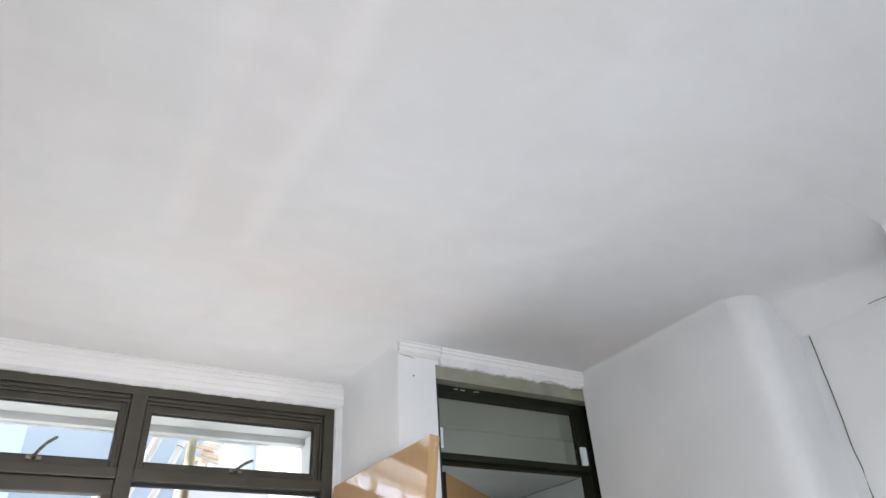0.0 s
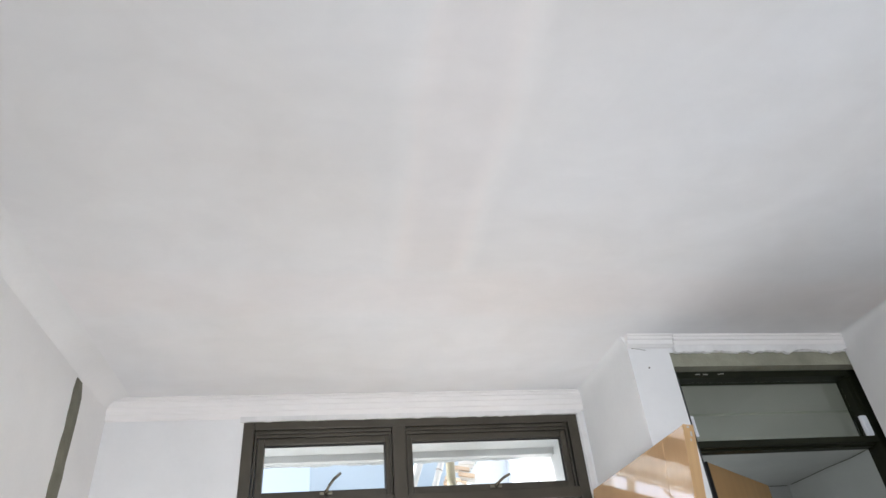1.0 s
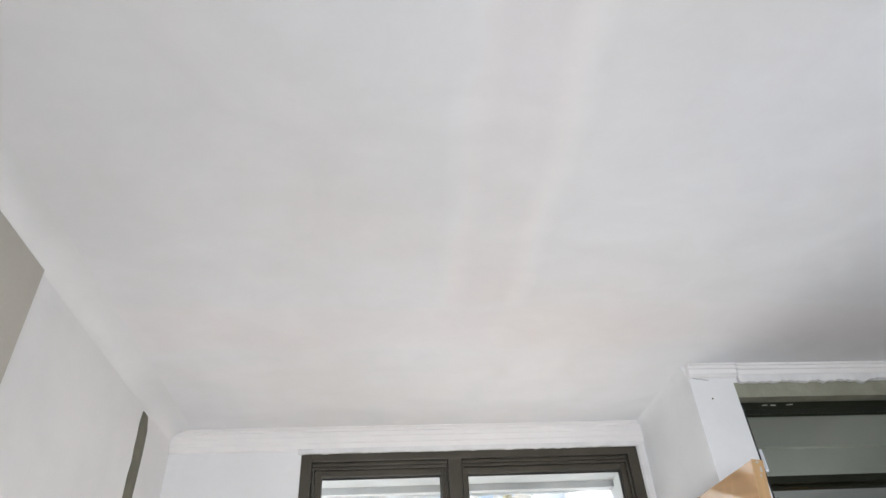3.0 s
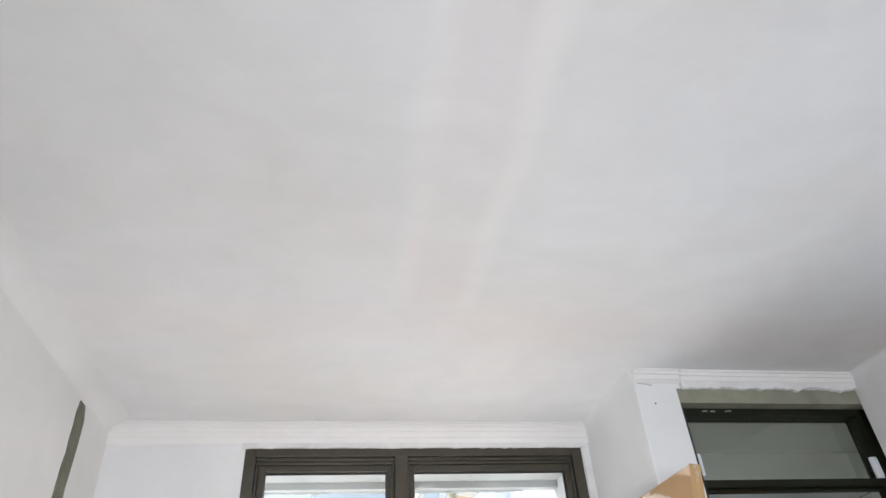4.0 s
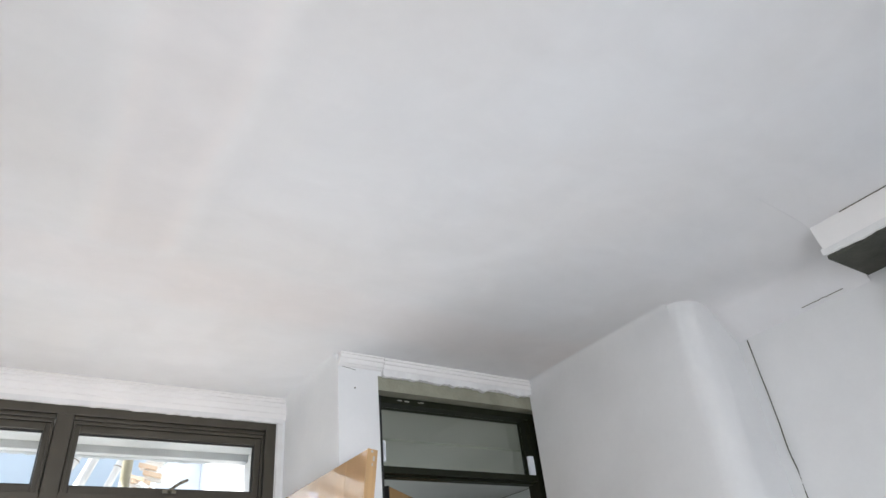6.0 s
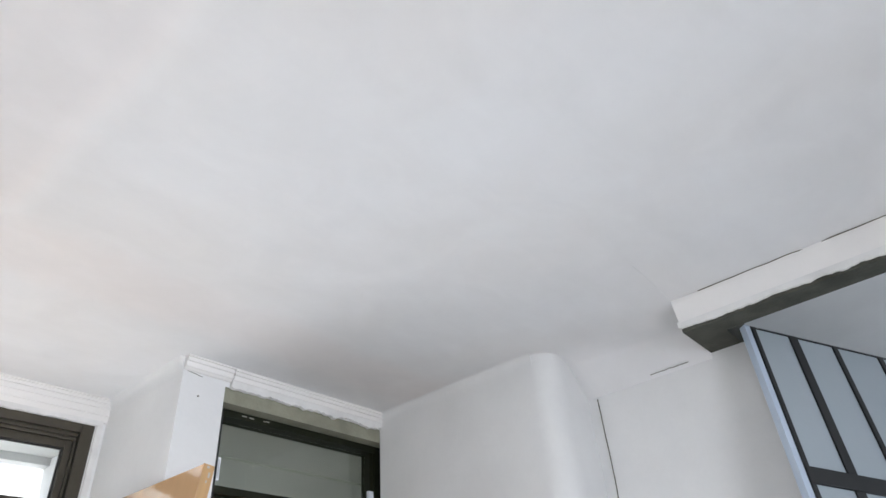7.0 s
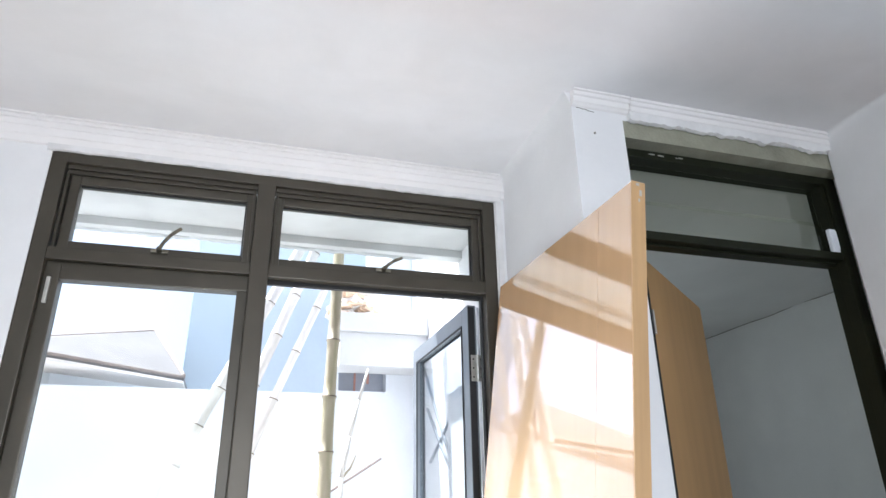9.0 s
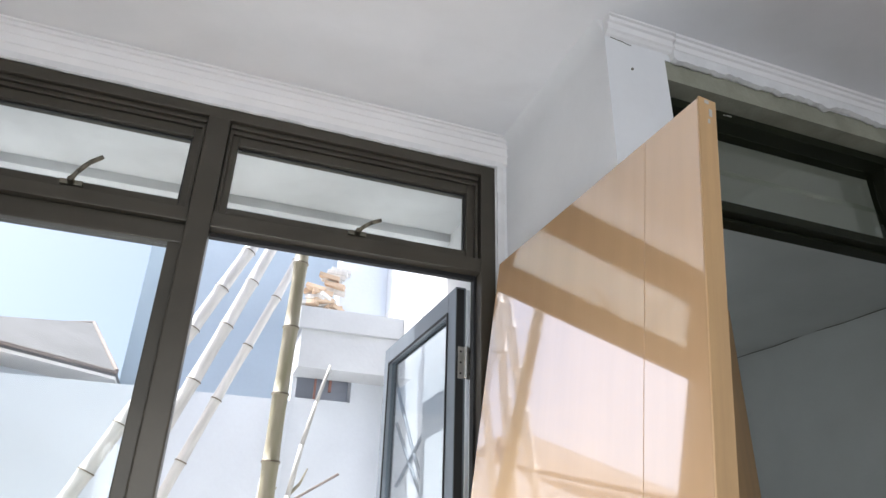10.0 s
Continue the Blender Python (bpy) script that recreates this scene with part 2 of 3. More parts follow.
def sweep(bm, profile, start, end, out):
    """Runs a profile of (out, z) pairs in a straight line from start to end; out is the way from the wall into the room."""
    rings = []
    for p in (start, end):
        rings.append([bm.verts.new((p[0] + out[0] * o, p[1] + out[1] * o, z)) for o, z in profile])
    n = len(profile)
    for i in range(n):
        j = (i + 1) % n
        bm.faces.new((rings[0][i], rings[0][j], rings[1][j], rings[1][i]))
    bm.faces.new(rings[0][::-1])
    bm.faces.new(rings[1])
    bmesh.ops.recalc_face_normals(bm, faces=bm.faces)

def part(name, bm, material, parent=None, label="", smooth=False):
    me = bpy.data.meshes.new(name)
    bm.to_mesh(me)
    bm.free()
    me.materials.append(material)
    if smooth:
        for p in me.polygons:
            p.use_smooth = True
    ob = new(name, me)
    if parent:
        ob.parent = parent
    if label:
        ob["label"] = label
    return ob

def boxes(name, material, spans, parent=None, label="", bevel=0.0, m=None):
    bm = bmesh.new()
    for lo, hi in spans:
        box(bm, lo, hi, bevel, m)
    return part(name, bm, material, parent, label)

def thing(name, label, category, group="", kind="", at=(0, 0, 0)):
    ob = new(name)
    ob.location = at
    ob.empty_display_size = 0.1
    return tagged(ob, label, category, group, kind)

def setting(name, material, spans, label, category, bevel=0.0):
    return tagged(boxes(name, material, spans, bevel=bevel), label, category, kind="structure")

# ---- room shell ----
XW, XE, YN, YD, XJ, YS, H = -1.225, 2.90, 3.52, 2.75, 1.585, -2.6, 2.669
setting("floor", TILE, [((-1.5, -2.8, -0.12), (5.3, 6.7, 0.0))], "grey cement screed floor of the unfinished room", "floor")
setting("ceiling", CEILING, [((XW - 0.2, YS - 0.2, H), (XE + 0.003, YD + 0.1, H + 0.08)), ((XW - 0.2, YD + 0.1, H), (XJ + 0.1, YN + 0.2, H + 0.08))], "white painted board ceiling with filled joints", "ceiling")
setting("roof_slab", SOFFIT, [((-3.5, -3.0, 2.80), (5.4, 4.20, 2.9)), ((1.802, 4.20, 2.80), (5.4, 6.8, 2.9))], "flat concrete roof slab above the rooms", "roof")

WIN_L, WIN_R, WIN_T = -0.475, 1.533, 2.525
setting("wall_north", PAINT, [((XW - 0.2, YN, 0), (WIN_L, YN + 0.22, H)), ((WIN_L, YN, WIN_T), (WIN_R, YN + 0.22, H)), ((WIN_R, YN, 0), (XJ, YN + 0.22, H))],
        "white painted wall round the large window", "wall")
setting("wall_pier", PAINT, [((XJ, YD, 0), (1.82, 4.56, H)), ((1.70, 4.56, 0), (1.82, 6.45, H))], "white painted projecting wall beside the doorway", "wall")
setting("wall_west", PAINT, [((XW - 0.2, YS, 0), (XW, YN, H))], "white painted side wall with bare patches", "wall")
# out of view; its openings are made up to let fill light in
setting("wall_south", PAINT, [((XW - 0.2, YS - 0.2, 0), (-0.55, YS, H)), ((0.85, YS - 0.2, 0), (5.3, YS, 0.3)), ((-0.55, YS - 0.2, 0), (0.85, YS, 0.3)), ((-0.55, YS - 0.2, 2.35), (0.85, YS, H)),
                              ((0.85, YS - 0.2, 0.3), (3.55, YS, 2.8)), ((3.55, YS - 0.2, 2.2), (4.3, YS, 2.8)), ((4.3, YS - 0.2, 0.3), (5.3, YS, 2.8))],
        "unseen white wall with openings made up for the fill light", "wall")
RD0, RD1, RDH = 1.685, 2.665, 1.51
setting("wall_east", PAINT, [((XE, RD1, 0), (XE + 0.2, YD, H)), ((XE, RD0, RDH), (XE + 0.2, RD1, H)), ((XE, YS, 0), (XE + 0.2, -1.6, H))],
        "white painted wall above a low dark door frame", "wall")
bm = bmesh.new()
r = 0.13
outline = [(XE, RD0)] + [(XE + r - r * math.cos(radians(15 * k)), 1.48 + r - r * math.sin(radians(15 * k))) for k in range(7)] + [(3.35, 1.48), (3.35, 1.72), (XE + 0.2, 1.72), (XE + 0.2, RD0)]
face = bm.faces.new([bm.verts.new((x, y, 0)) for x, y in outline])
top = bmesh.ops.extrude_face_region(bm, geom=[face])["geom"]
bmesh.ops.translate(bm, verts=[v for v in top if isinstance(v, bmesh.types.BMVert)], vec=(0, 0, H + 0.02))
bmesh.ops.recalc_face_normals(bm, faces=bm.faces)
corner = part("wall_return", bm, PAINT, smooth=True)
corner.data.set_sharp_from_angle(angle=radians(30))
tagged(corner, "white painted wall end with a soft rounded corner", "wall", kind="structure")
setting("wall_recess", PAINT, [((3.22, 0.70, 0), (3.40, 1.522, 2.479)), ((3.22, 0.50, 0), (3.40, 0.70, 2.479))], "white painted wall set back beneath the beam", "wall")
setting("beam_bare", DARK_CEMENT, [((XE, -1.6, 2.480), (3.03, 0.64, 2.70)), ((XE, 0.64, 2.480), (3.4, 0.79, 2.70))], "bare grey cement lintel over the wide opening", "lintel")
setting("wall_door", PAINT, [((1.82, YD + 0.003, 2.575), (XE + 0.10, YD + 0.2, H)), ((XE + 0.10, YD, 0), (5.2, YD + 0.2, H))], "white painted wall with a tall doorway", "wall")
setting("lintel_bare", PALE_CEMENT, [((1.822, YD + 0.006, 2.495), (XE + 0.098, YD + 0.196, 2.585))], "bare cement lintel with a ragged plaster edge", "lintel")
# room beyond the doorway
setting("wall_far_east", PAINT, [((5.0, YD + 0.2, 0), (5.2, 6.65, 2.72))], "white painted wall of the dim room beyond", "wall")
setting("wall_far_north", PAINT, [((1.82, 6.45, 0), (1.95, 6.65, 2.72)), ((3.05, 6.45, 0), (5.0, 6.65, 2.72)), ((1.95, 6.45, 0), (3.05, 6.65, 0.8)), ((1.95, 6.45, 2.4), (3.05, 6.65, 2.72))], "white painted end wall of the dim room", "wall")
setting("ceiling_beyond", PAINT, [((1.82, YD + 0.2, 2.70), (5.2, 6.65, 2.78))], "plain white ceiling of the dim room", "ceiling")
# cupboard behind the low door, hall behind the wide opening
setting("wall_cupboard", PAINT, [((4.1, 1.72, 0), (4.3, YD, 2.1)), ((3.35, 1.52, 0), (4.3, 1.72, 2.1)), ((XE + 0.2, 1.72, 2.0), (4.1, YD, 2.1))], "plain walls of the dark space behind the low door", "wall")
setting("wall_hall", PAINT, [((5.1, YS, 0), (5.3, YD, 2.80)), ((3.40, 1.52, 2.1), (5.1, 1.72, 2.80)), ((4.3, 1.52, 0), (5.1, 1.72, 2.1))], "pale painted walls of the bright hall", "wall")
setting("ceiling_hall", PAINT, [((3.031, YS, 2.74), (5.1, 1.72, 2.795))], "pale painted ceiling of the hall", "ceiling")

# ---- cornices ----
RIDGED = [(0, 2.674), (0.040, 2.674), (0.040, 2.662), (0.031, 2.660), (0.030, 2.653), (0.036, 2.651), (0.035, 2.643), (0.026, 2.640), (0.024, 2.628), (0.028, 2.626), (0.026, 2.616), (0.021, 2.613), (0.018, 2.590),
          (0.020, 2.588), (0.018, 2.580), (0.013, 2.577), (0.009, 2.545), (0, 2.540)]
COVE = [(0, 2.674)] + [(0.10 - 0.095 * math.sin(a), 2.674 - 0.095 * (1 - math.cos(a))) for a in [radians(9 * k) for k in range(11)]]
SHALLOW = [(0, 2.674), (0.12, 2.674), (0.12, 2.6688), (0.10, 2.6677), (0.08, 2.664), (0.06, 2.6585), (0.042, 2.651), (0.026, 2.641), (0.013, 2.629), (0.004, 2.615), (0, 2.60)]

SOFT = [(-0.01, 2.68), (0.05, 2.68), (0.05, 2.6685)] + [(0.05 * (1 - math.sin(a)), 2.6685 - 0.06 * (1 - math.cos(a))) for a in [radians(9 * k) for k in range(1, 11)]] + [(-0.01, 2.608)]

def cornice(name, profile, start, end, out, label, material=None):
    bm = bmesh.new()
    sweep(bm, profile, start, end, out)
    ob = part(name, bm, material or CORNICE)
    if material:
        for p in ob.data.polygons:
            p.use_smooth = len(p.vertices) == 4
        ob.data.set_sharp_from_angle(angle=radians(35))
    return tagged(ob, label, "cornice", kind="structure")

cornice("cornice", RIDGED, (XW, YN), (XJ, YN), (0, -1), "white ridged gypsum cornice above the window")
short = [(0, 2.674), (0.040, 2.674), (0.040, 2.662), (0.031, 2.660), (0.030, 2.652), (0.036, 2.650), (0.034, 2.642), (0.025, 2.639), (0.023, 2.626), (0.027, 2.624), (0.025, 2.615), (0.017, 2.611), (0.010, 2.604), (0, 2.600)]
cornice("cornice", short, (XJ, YD), (1.845, YD), (0, -1), "white ridged gypsum cornice on the projecting wall")
cornice("cornice", [(o, z - 0.006) for o, z in short], (1.849, YD), (XE, YD), (0, -1), "white ridged gypsum cornice, offset at a joint, over the doorway")
cornice("cornice", [(o * 0.4, z) for o, z in COVE], (XJ, YD + 0.002), (XJ, YN), (-1, 0), "smooth white cove along the projecting wall", PAINT)
cornice("cornice", [(o * 0.5, z) for o, z in SOFT], (XE, 1.60), (XE, YD - 0.03), (-1, 0), "smooth white cove above the side wall", PAINT)
HAUNCH = [(0.42, 0.0), (0.34, 0.0022), (0.26, 0.0077), (0.18, 0.0167), (0.11, 0.0277), (0.036, 0.0415), (0.02, 0.0415)]
BAND = [(0, 2.675), (0.036, 2.675), (0.036, 2.6255), (0.034, 2.608), (0.027, 2.578), (0.016, 2.545), (0.006, 2.518), (0, 2.500)]

def loft(rows):
    """Skins closed outlines of equal length, one after another, and caps both ends."""
    bm = bmesh.new()
    rings = [[bm.verts.new(p) for p in row] for row in rows]
    for lo, hi in zip(rings, rings[1:]):
        for k in range(len(lo)):
            j = (k + 1) % len(lo)
            bm.faces.new((lo[k], lo[j], hi[j], hi[k]))
    bm.faces.new(rings[0])
    bm.faces.new(rings[-1][::-1])
    bmesh.ops.recalc_face_normals(bm, faces=bm.faces)
    return bm

bm = loft([[(XE - o, y, 2.6688 - d) for o, d in HAUNCH] + [(XE - 0.02, y, 2.69), (XE - 0.42, y, 2.69)] for y in (-1.6, 0.789)])
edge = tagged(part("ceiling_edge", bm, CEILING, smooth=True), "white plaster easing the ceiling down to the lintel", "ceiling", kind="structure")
edge.data.set_sharp_from_angle(angle=radians(35))
cornice("cornice", BAND, (XE, -1.6), (XE, 0.79), (-1, 0), "white cove over the cement lintel", CORNICE)
cornice("cornice", SHALLOW, (XW, YS), (XW, YN), (1, 0), "wide shallow white cove along the side wall", PAINT)
# the plastered beam starts level with the eased ceiling edge at the lintel and dies into the flat ceiling at the wall end
BEAM = [(0.742, 2.6687, 2.6687), (0.66, 2.6687, 2.6665), (0.58, 2.6687, 2.661), (0.50, 2.6687, 2.652), (0.43, 2.6687, 2.641), (0.358, 2.666, 2.627), (0.30, 2.661, 2.618), (0.24, 2.652, 2.608), (0.19, 2.639, 2.598),
        (0.155, 2.622, 2.589), (0.132, 2.602, 2.580), (0.122, 2.584, 2.572), (0.098, 2.556, 2.550), (0.07, 2.524, 2.522), (0.04, 2.490, 2.490), (0.015, 2.462, 2.462), (0.0, 2.45, 2.45), (-0.12, 2.45, 2.45)]
rows = []
for k in range(13):
    f = 0.5 + 0.5 * math.cos(math.pi * k / 12)
    y = 0.79 + 0.81 * k / 12
    rows.append([(3.222 - o, y, flat + (low_z - flat) * f) for o, flat, low_z in BEAM] + [(3.342, y, 2.74), (2.48, y, 2.74)])
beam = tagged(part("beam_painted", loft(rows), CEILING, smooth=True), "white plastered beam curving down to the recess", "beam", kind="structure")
beam.data.set_sharp_from_angle(angle=radians(35))

def ragged(name, x0, x1, y, top, low, depth, material, label, seed, step=0.012, along="x", amp=0.012):
    """A strip of plaster with a broken lower edge, facing the room."""
    bm = bmesh.new()
    n = int(abs(x1 - x0) / step)
    rows = []
    for i in range(n + 1):
        u = x0 + (x1 - x0) * i / n
        e = low + amp * (noise.fractal(Vector((u * 7, seed, 0)), 0.8, 2.0, 4) + 0.5 * noise.noise(Vector((u * 31, seed, 3))))
        pts = [(y, top), (y - depth, top), (y - depth * 0.9, e + 0.004), (y - depth * 0.3, e), (y, e + 0.003)]
        rows.append([bm.verts.new((u, a, z) if along == "x" else (a, u, z)) for a, z in pts])
    for a, b in zip(rows, rows[1:]):
        for k in range(5):
            bm.faces.new((a[k], a[(k + 1) % 5], b[(k + 1) % 5], b[k]))
    bm.faces.new(rows[0][::-1])
    bm.faces.new(rows[-1])
    bmesh.ops.recalc_face_normals(bm, faces=bm.faces)
    return tagged(part(name, bm, material), label, "plaster", kind="structure")

ragged("plaster_edge", 1.845, XE, YD + 0.004, 2.61, 2.568, 0.026, PUTTY, "broken white plaster edge over the doorway", 1, amp=0.019, step=0.008)
ragged("plaster_edge", WIN_L - 0.02, XJ - 0.02, YN + 0.004, 2.56, 2.520, 0.014, PUTTY, "uneven white putty above the window", 5, amp=0.006)
ragged("plaster_edge", -1.6, 0.80, XE + 0.004, 2.53, 2.494, 0.013, PUTTY, "chipped white plaster edge along the lintel", 9, along="y", amp=0.010)
bm = bmesh.new()
for i in range(60):
    z0, z1 = i * 0.042, (i + 1) * 0.042
    w = 0.010 * noise.noise(Vector((0, 0, i * 0.6)))
    box(bm, (WIN_R + 0.004 + w * 0.3, YN - 0.012, z0), (WIN_R + 0.034 + w, YN + 0.006, z1 + 0.001))
tagged(part("plaster_edge", bm, PUTTY), "rough white putty bead beside the window", "plaster", kind="structure")

# ---- large window with the open glazed door ----
YF = YN + 0.004
window = thing("window_1", "large bronze aluminium window with two top vents and a glazed door", "window", kind="structure")

def ring(bm, x0, x1, z0, z1, w, y0, y1, bevel=0.004):
    """Four bars round an opening, butted end to end."""
    box(bm, (x0, y0, z0), (x0 + w, y1, z1), bevel)
    box(bm, (x1 - w, y0, z0), (x1, y1, z1), bevel)
    box(bm, (x0 + w, y0, z1 - w), (x1 - w, y1, z1), bevel)
    box(bm, (x0 + w, y0, z0), (x1 - w, y1, z0 + w), bevel)

bm = bmesh.new()
box(bm, (WIN_L, YF, 0.02), (-0.413, YF + 0.11, WIN_T - 0.003), 0.004)
box(bm, (1.470, YF, 0.02), (WIN_R, YF + 0.11, WIN_T - 0.003), 0.004)
box(bm, (-0.413, YF, 2.475), (1.470, YF + 0.11, WIN_T - 0.003), 0.004)
box(bm, (0.377, YF - 0.004, 0.02), (0.456, YF + 0.112, 2.475), 0.006)
box(bm, (-0.413, YF + 0.002, 2.035), (0.377, YF + 0.11, 2.088), 0.004)
box(bm, (0.456, YF + 0.002, 2.030), (1.470, YF + 0.11, 2.088), 0.004)
box(bm, (-0.413, YF + 0.002, 0.02), (0.377, YF + 0.11, 0.08), 0.004)
part("window_frame", bm, FRAME, window)
# stepped beads on the frame
bm = bmesh.new()
for x0, x1 in ((-0.409, 0.373), (0.460, 1.466)):
    box(bm, (x0, YF + 0.018, 2.455), (x1, YF + 0.09, 2.474), 0.003)
    box(bm, (x0, YF + 0.03, 2.437), (x1, YF + 0.09, 2.4545), 0.003)
    box(bm, (x0, YF + 0.02, 2.089), (x0 + 0.012, YF + 0.09, 2.4365), 0.003)
    box(bm, (x1 - 0.012, YF + 0.02, 2.089), (x1, YF + 0.09, 2.4365), 0.003)
part("bead", bm, FRAME, window)
for x0, x1, hx in ((-0.394, 0.376, 0.0), (0.457, 1.461, 0.975)):
    bm = bmesh.new()
    ring(bm, x0, x1, 2.09, 2.436, 0.040, YF + 0.040, YF + 0.098, 0.005)
    sash = part("vent_sash", bm, FRAME, window)
    boxes("gasket", DARK, [((x0 + 0.041, YF + 0.058, 2.389), (x1 - 0.041, YF + 0.066, 2.3955)), ((x0 + 0.041, YF + 0.058, 2.1305), (x1 - 0.041, YF + 0.066, 2.137)),
                           ((x1 - 0.047, YF + 0.058, 2.137), (x1 - 0.041, YF + 0.066, 2.389))], sash)
    boxes("pane", GLASS, [((x0 + 0.042, YF + 0.067, 2.131), (x1 - 0.042, YF + 0.072, 2.395))], sash).visible_shadow = False
    # peg handle: base plate and bent lever
    bm = bmesh.new()
    box(bm, (hx - 0.035, YF + 0.027, 2.108), (hx + 0.035, YF + 0.0405, 2.126), 0.004)
    tube(bm, (hx, YF + 0.03, 2.117), (hx, YF + 0.008, 2.122), 0.012, 0.010, 12)
    part("handle_base", bm, BRASS, sash)
    bm = bmesh.new()
    rise = 1.0 if hx < 0.5 else 0.55
    bend = [(hx, YF + 0.012, 2.118), (hx + 0.016, YF + 0.004, 2.118 + 0.030 * rise), (hx + 0.044, YF - 0.004, 2.118 + 0.066 * rise), (hx + 0.080, YF - 0.006, 2.118 + 0.096 * rise)]
    for a, b in zip(bend, bend[1:]):
        tube(bm, a, b, 0.0085, 0.0075, 10)
    part("handle_lever", bm, BRASS, sash, smooth=True)
# fixed light beside the door
bm = bmesh.new()
box(bm, (-0.4125, YF + 0.03, 0.081), (-0.355, YF + 0.095, 2.034), 0.005)
box(bm, (-0.355, YF + 0.03, 1.962), (0.3765, YF + 0.095, 2.034), 0.005)
box(bm, (0.332, YF + 0.03, 0.081), (0.3765, YF + 0.095, 1.962), 0.004)
part("fixed_sash", bm, FRAME, window)
boxes("pane", GLASS, [((-0.354, YF + 0.06, 0.082), (0.331, YF + 0.066, 1.961))], window).visible_shadow = False
boxes("catch", CHROME, [((-0.396, YF + 0.018, 1.855), (-0.381, YF + 0.030, 1.965))], window, "bright metal catch", bevel=0.003)
boxes("door_stop", DARK, [((1.460, YF + 0.05, 0.03), (1.4695, YF + 0.075, 2.029)), ((0.4565, YF + 0.05, 2.012), (1.459, YF + 0.075, 2.0295))], window, "black rubber seal")

# the door leaf swung out into the yard, hinged on the far jamb
leaf = thing("glazed_door", "slate-grey aluminium glazed door standing open to the yard", "door", at=(1.436, YF + 0.124, 0.03))
leaf.rotation_euler = (0, 0, radians(90.8))
LW, LT = 1.03, 1.975
bm = bmesh.new()
box(bm, (0, -0.022, 0), (0.085, 0.022, LT), 0.004)
box(bm, (LW - 0.085, -0.022, 0), (LW, 0.022, LT), 0.004)
box(bm, (0.085, -0.022, LT - 0.085), (LW - 0.085, 0.022, LT), 0.004)
box(bm, (0.085, -0.022, 0), (LW - 0.085, 0.022, 0.12), 0.004)
part("door_frame", bm, GREY, leaf)
bm = bmesh.new()
for s in (-0.0235, 0.0235):
    ring(bm, 0.085, LW - 0.085, 0.12, LT - 0.085, 0.008, s - 0.003, s + 0.003, 0)
part("gasket", bm, DARK, leaf)
boxes("edge_seal", DARK, [((-0.005, -0.012, 0.01), (-0.0005, 0.020, LT - 0.01))], leaf)
# white strip stands in for the bright gap at the jamb, brightness in its colour
boxes("bright_gap_strip", PALE_EDGE, [((-0.004, -0.036, 0.01), (0.0, -0.0235, LT - 0.01))], leaf, "white strip for the bright gap at the jamb")
boxes("pane", DOOR_GLASS, [((0.086, -0.003, 0.121), (LW - 0.086, 0.003, LT - 0.086))], leaf).visible_shadow = False
for z in (1.60, 0.30):
    bm = bmesh.new()
    box(bm, (-0.010, -0.048, z), (-0.006, 0.012, z + 0.125), 0.001)
    tube(bm, (-0.014, -0.018, z), (-0.014, -0.018, z + 0.125), 0.007, sides=12)
    hinge = part("hinge", bm, CHROME, leaf, "bright steel butt hinge")
    bm = bmesh.new()
    for dy in (-0.037, 0.002):
        for dz in (0.02, 0.062, 0.105):
            tube(bm, (-0.0095, dy, z + dz), (-0.0118, dy, z + dz), 0.0042, sides=10)
    part("screw", bm, DARK, hinge)

# ---- doorway with a louvred fanlight ----
YL = YD + 0.075
doorway = thing("door_1", "dark olive steel door frame with a louvred glass fanlight", "door frame", kind="structure")
bm = bmesh.new()
box(bm, (1.824, YL, 0), (1.862, YL + 0.11, 2.493), 0.003)
box(bm, (2.926, YL, 0), (2.985, YL + 0.055, 2.493), 0.003)
box(bm, (1.862, YL, 2.455), (2.926, YL + 0.11, 2.493), 0.003)
box(bm, (1.862, YL + 0.004, 2.078), (2.9255, YL + 0.106, 2.114), 0.004)
part("door_frame", bm, STEEL, doorway)
bm = bmesh.new()
box(bm, (2.927, YL + 0.0555, 0), (2.95, YL + 0.10, 2.0775), 0.002)
box(bm, (1.8625, YL + 0.045, 2.068), (2.925, YL + 0.10, 2.0775), 0.002)
part("rebate", bm, STEEL, doorway)
for z0, z1, y in ((2.266, 2.454, 0.062), (2.115, 2.273, 0.048)):
    pane = boxes("louvre_blade", LOUVRE, [((1.864, YL + y, z0), (2.898, YL + y + 0.005, z1))], doorway)
    pane.visible_shadow = False
for x, y, z, w in ((1.869, YL - 0.014, 2.13, 0.016), (2.880, YL + 0.004, 2.1145, 0.038)):
    bm = bmesh.new()
    box(bm, (x, y, z), (x + w, y + 0.019, z + 0.112), 0.004)
    box(bm, (x + 0.004, y - 0.006, z + 0.012), (x + w - 0.004, y, z + 0.10), 0.002)
    part("louvre_clip", bm, PALE_EDGE, doorway, "white louvre clip")
# solid black strip stands in for the dark gap beside the frame
boxes("frame_gap_strip", DARK, [((1.8215, YL - 0.012, 0.01), (1.868, YL - 0.0005, 2.49))], doorway, "dark gap strip beside the frame")
boxes("louvre_channel", STEEL, [((2.899, YL + 0.012, 2.1145), (2.9255, YL + 0.09, 2.454))], doorway, bevel=0.003)

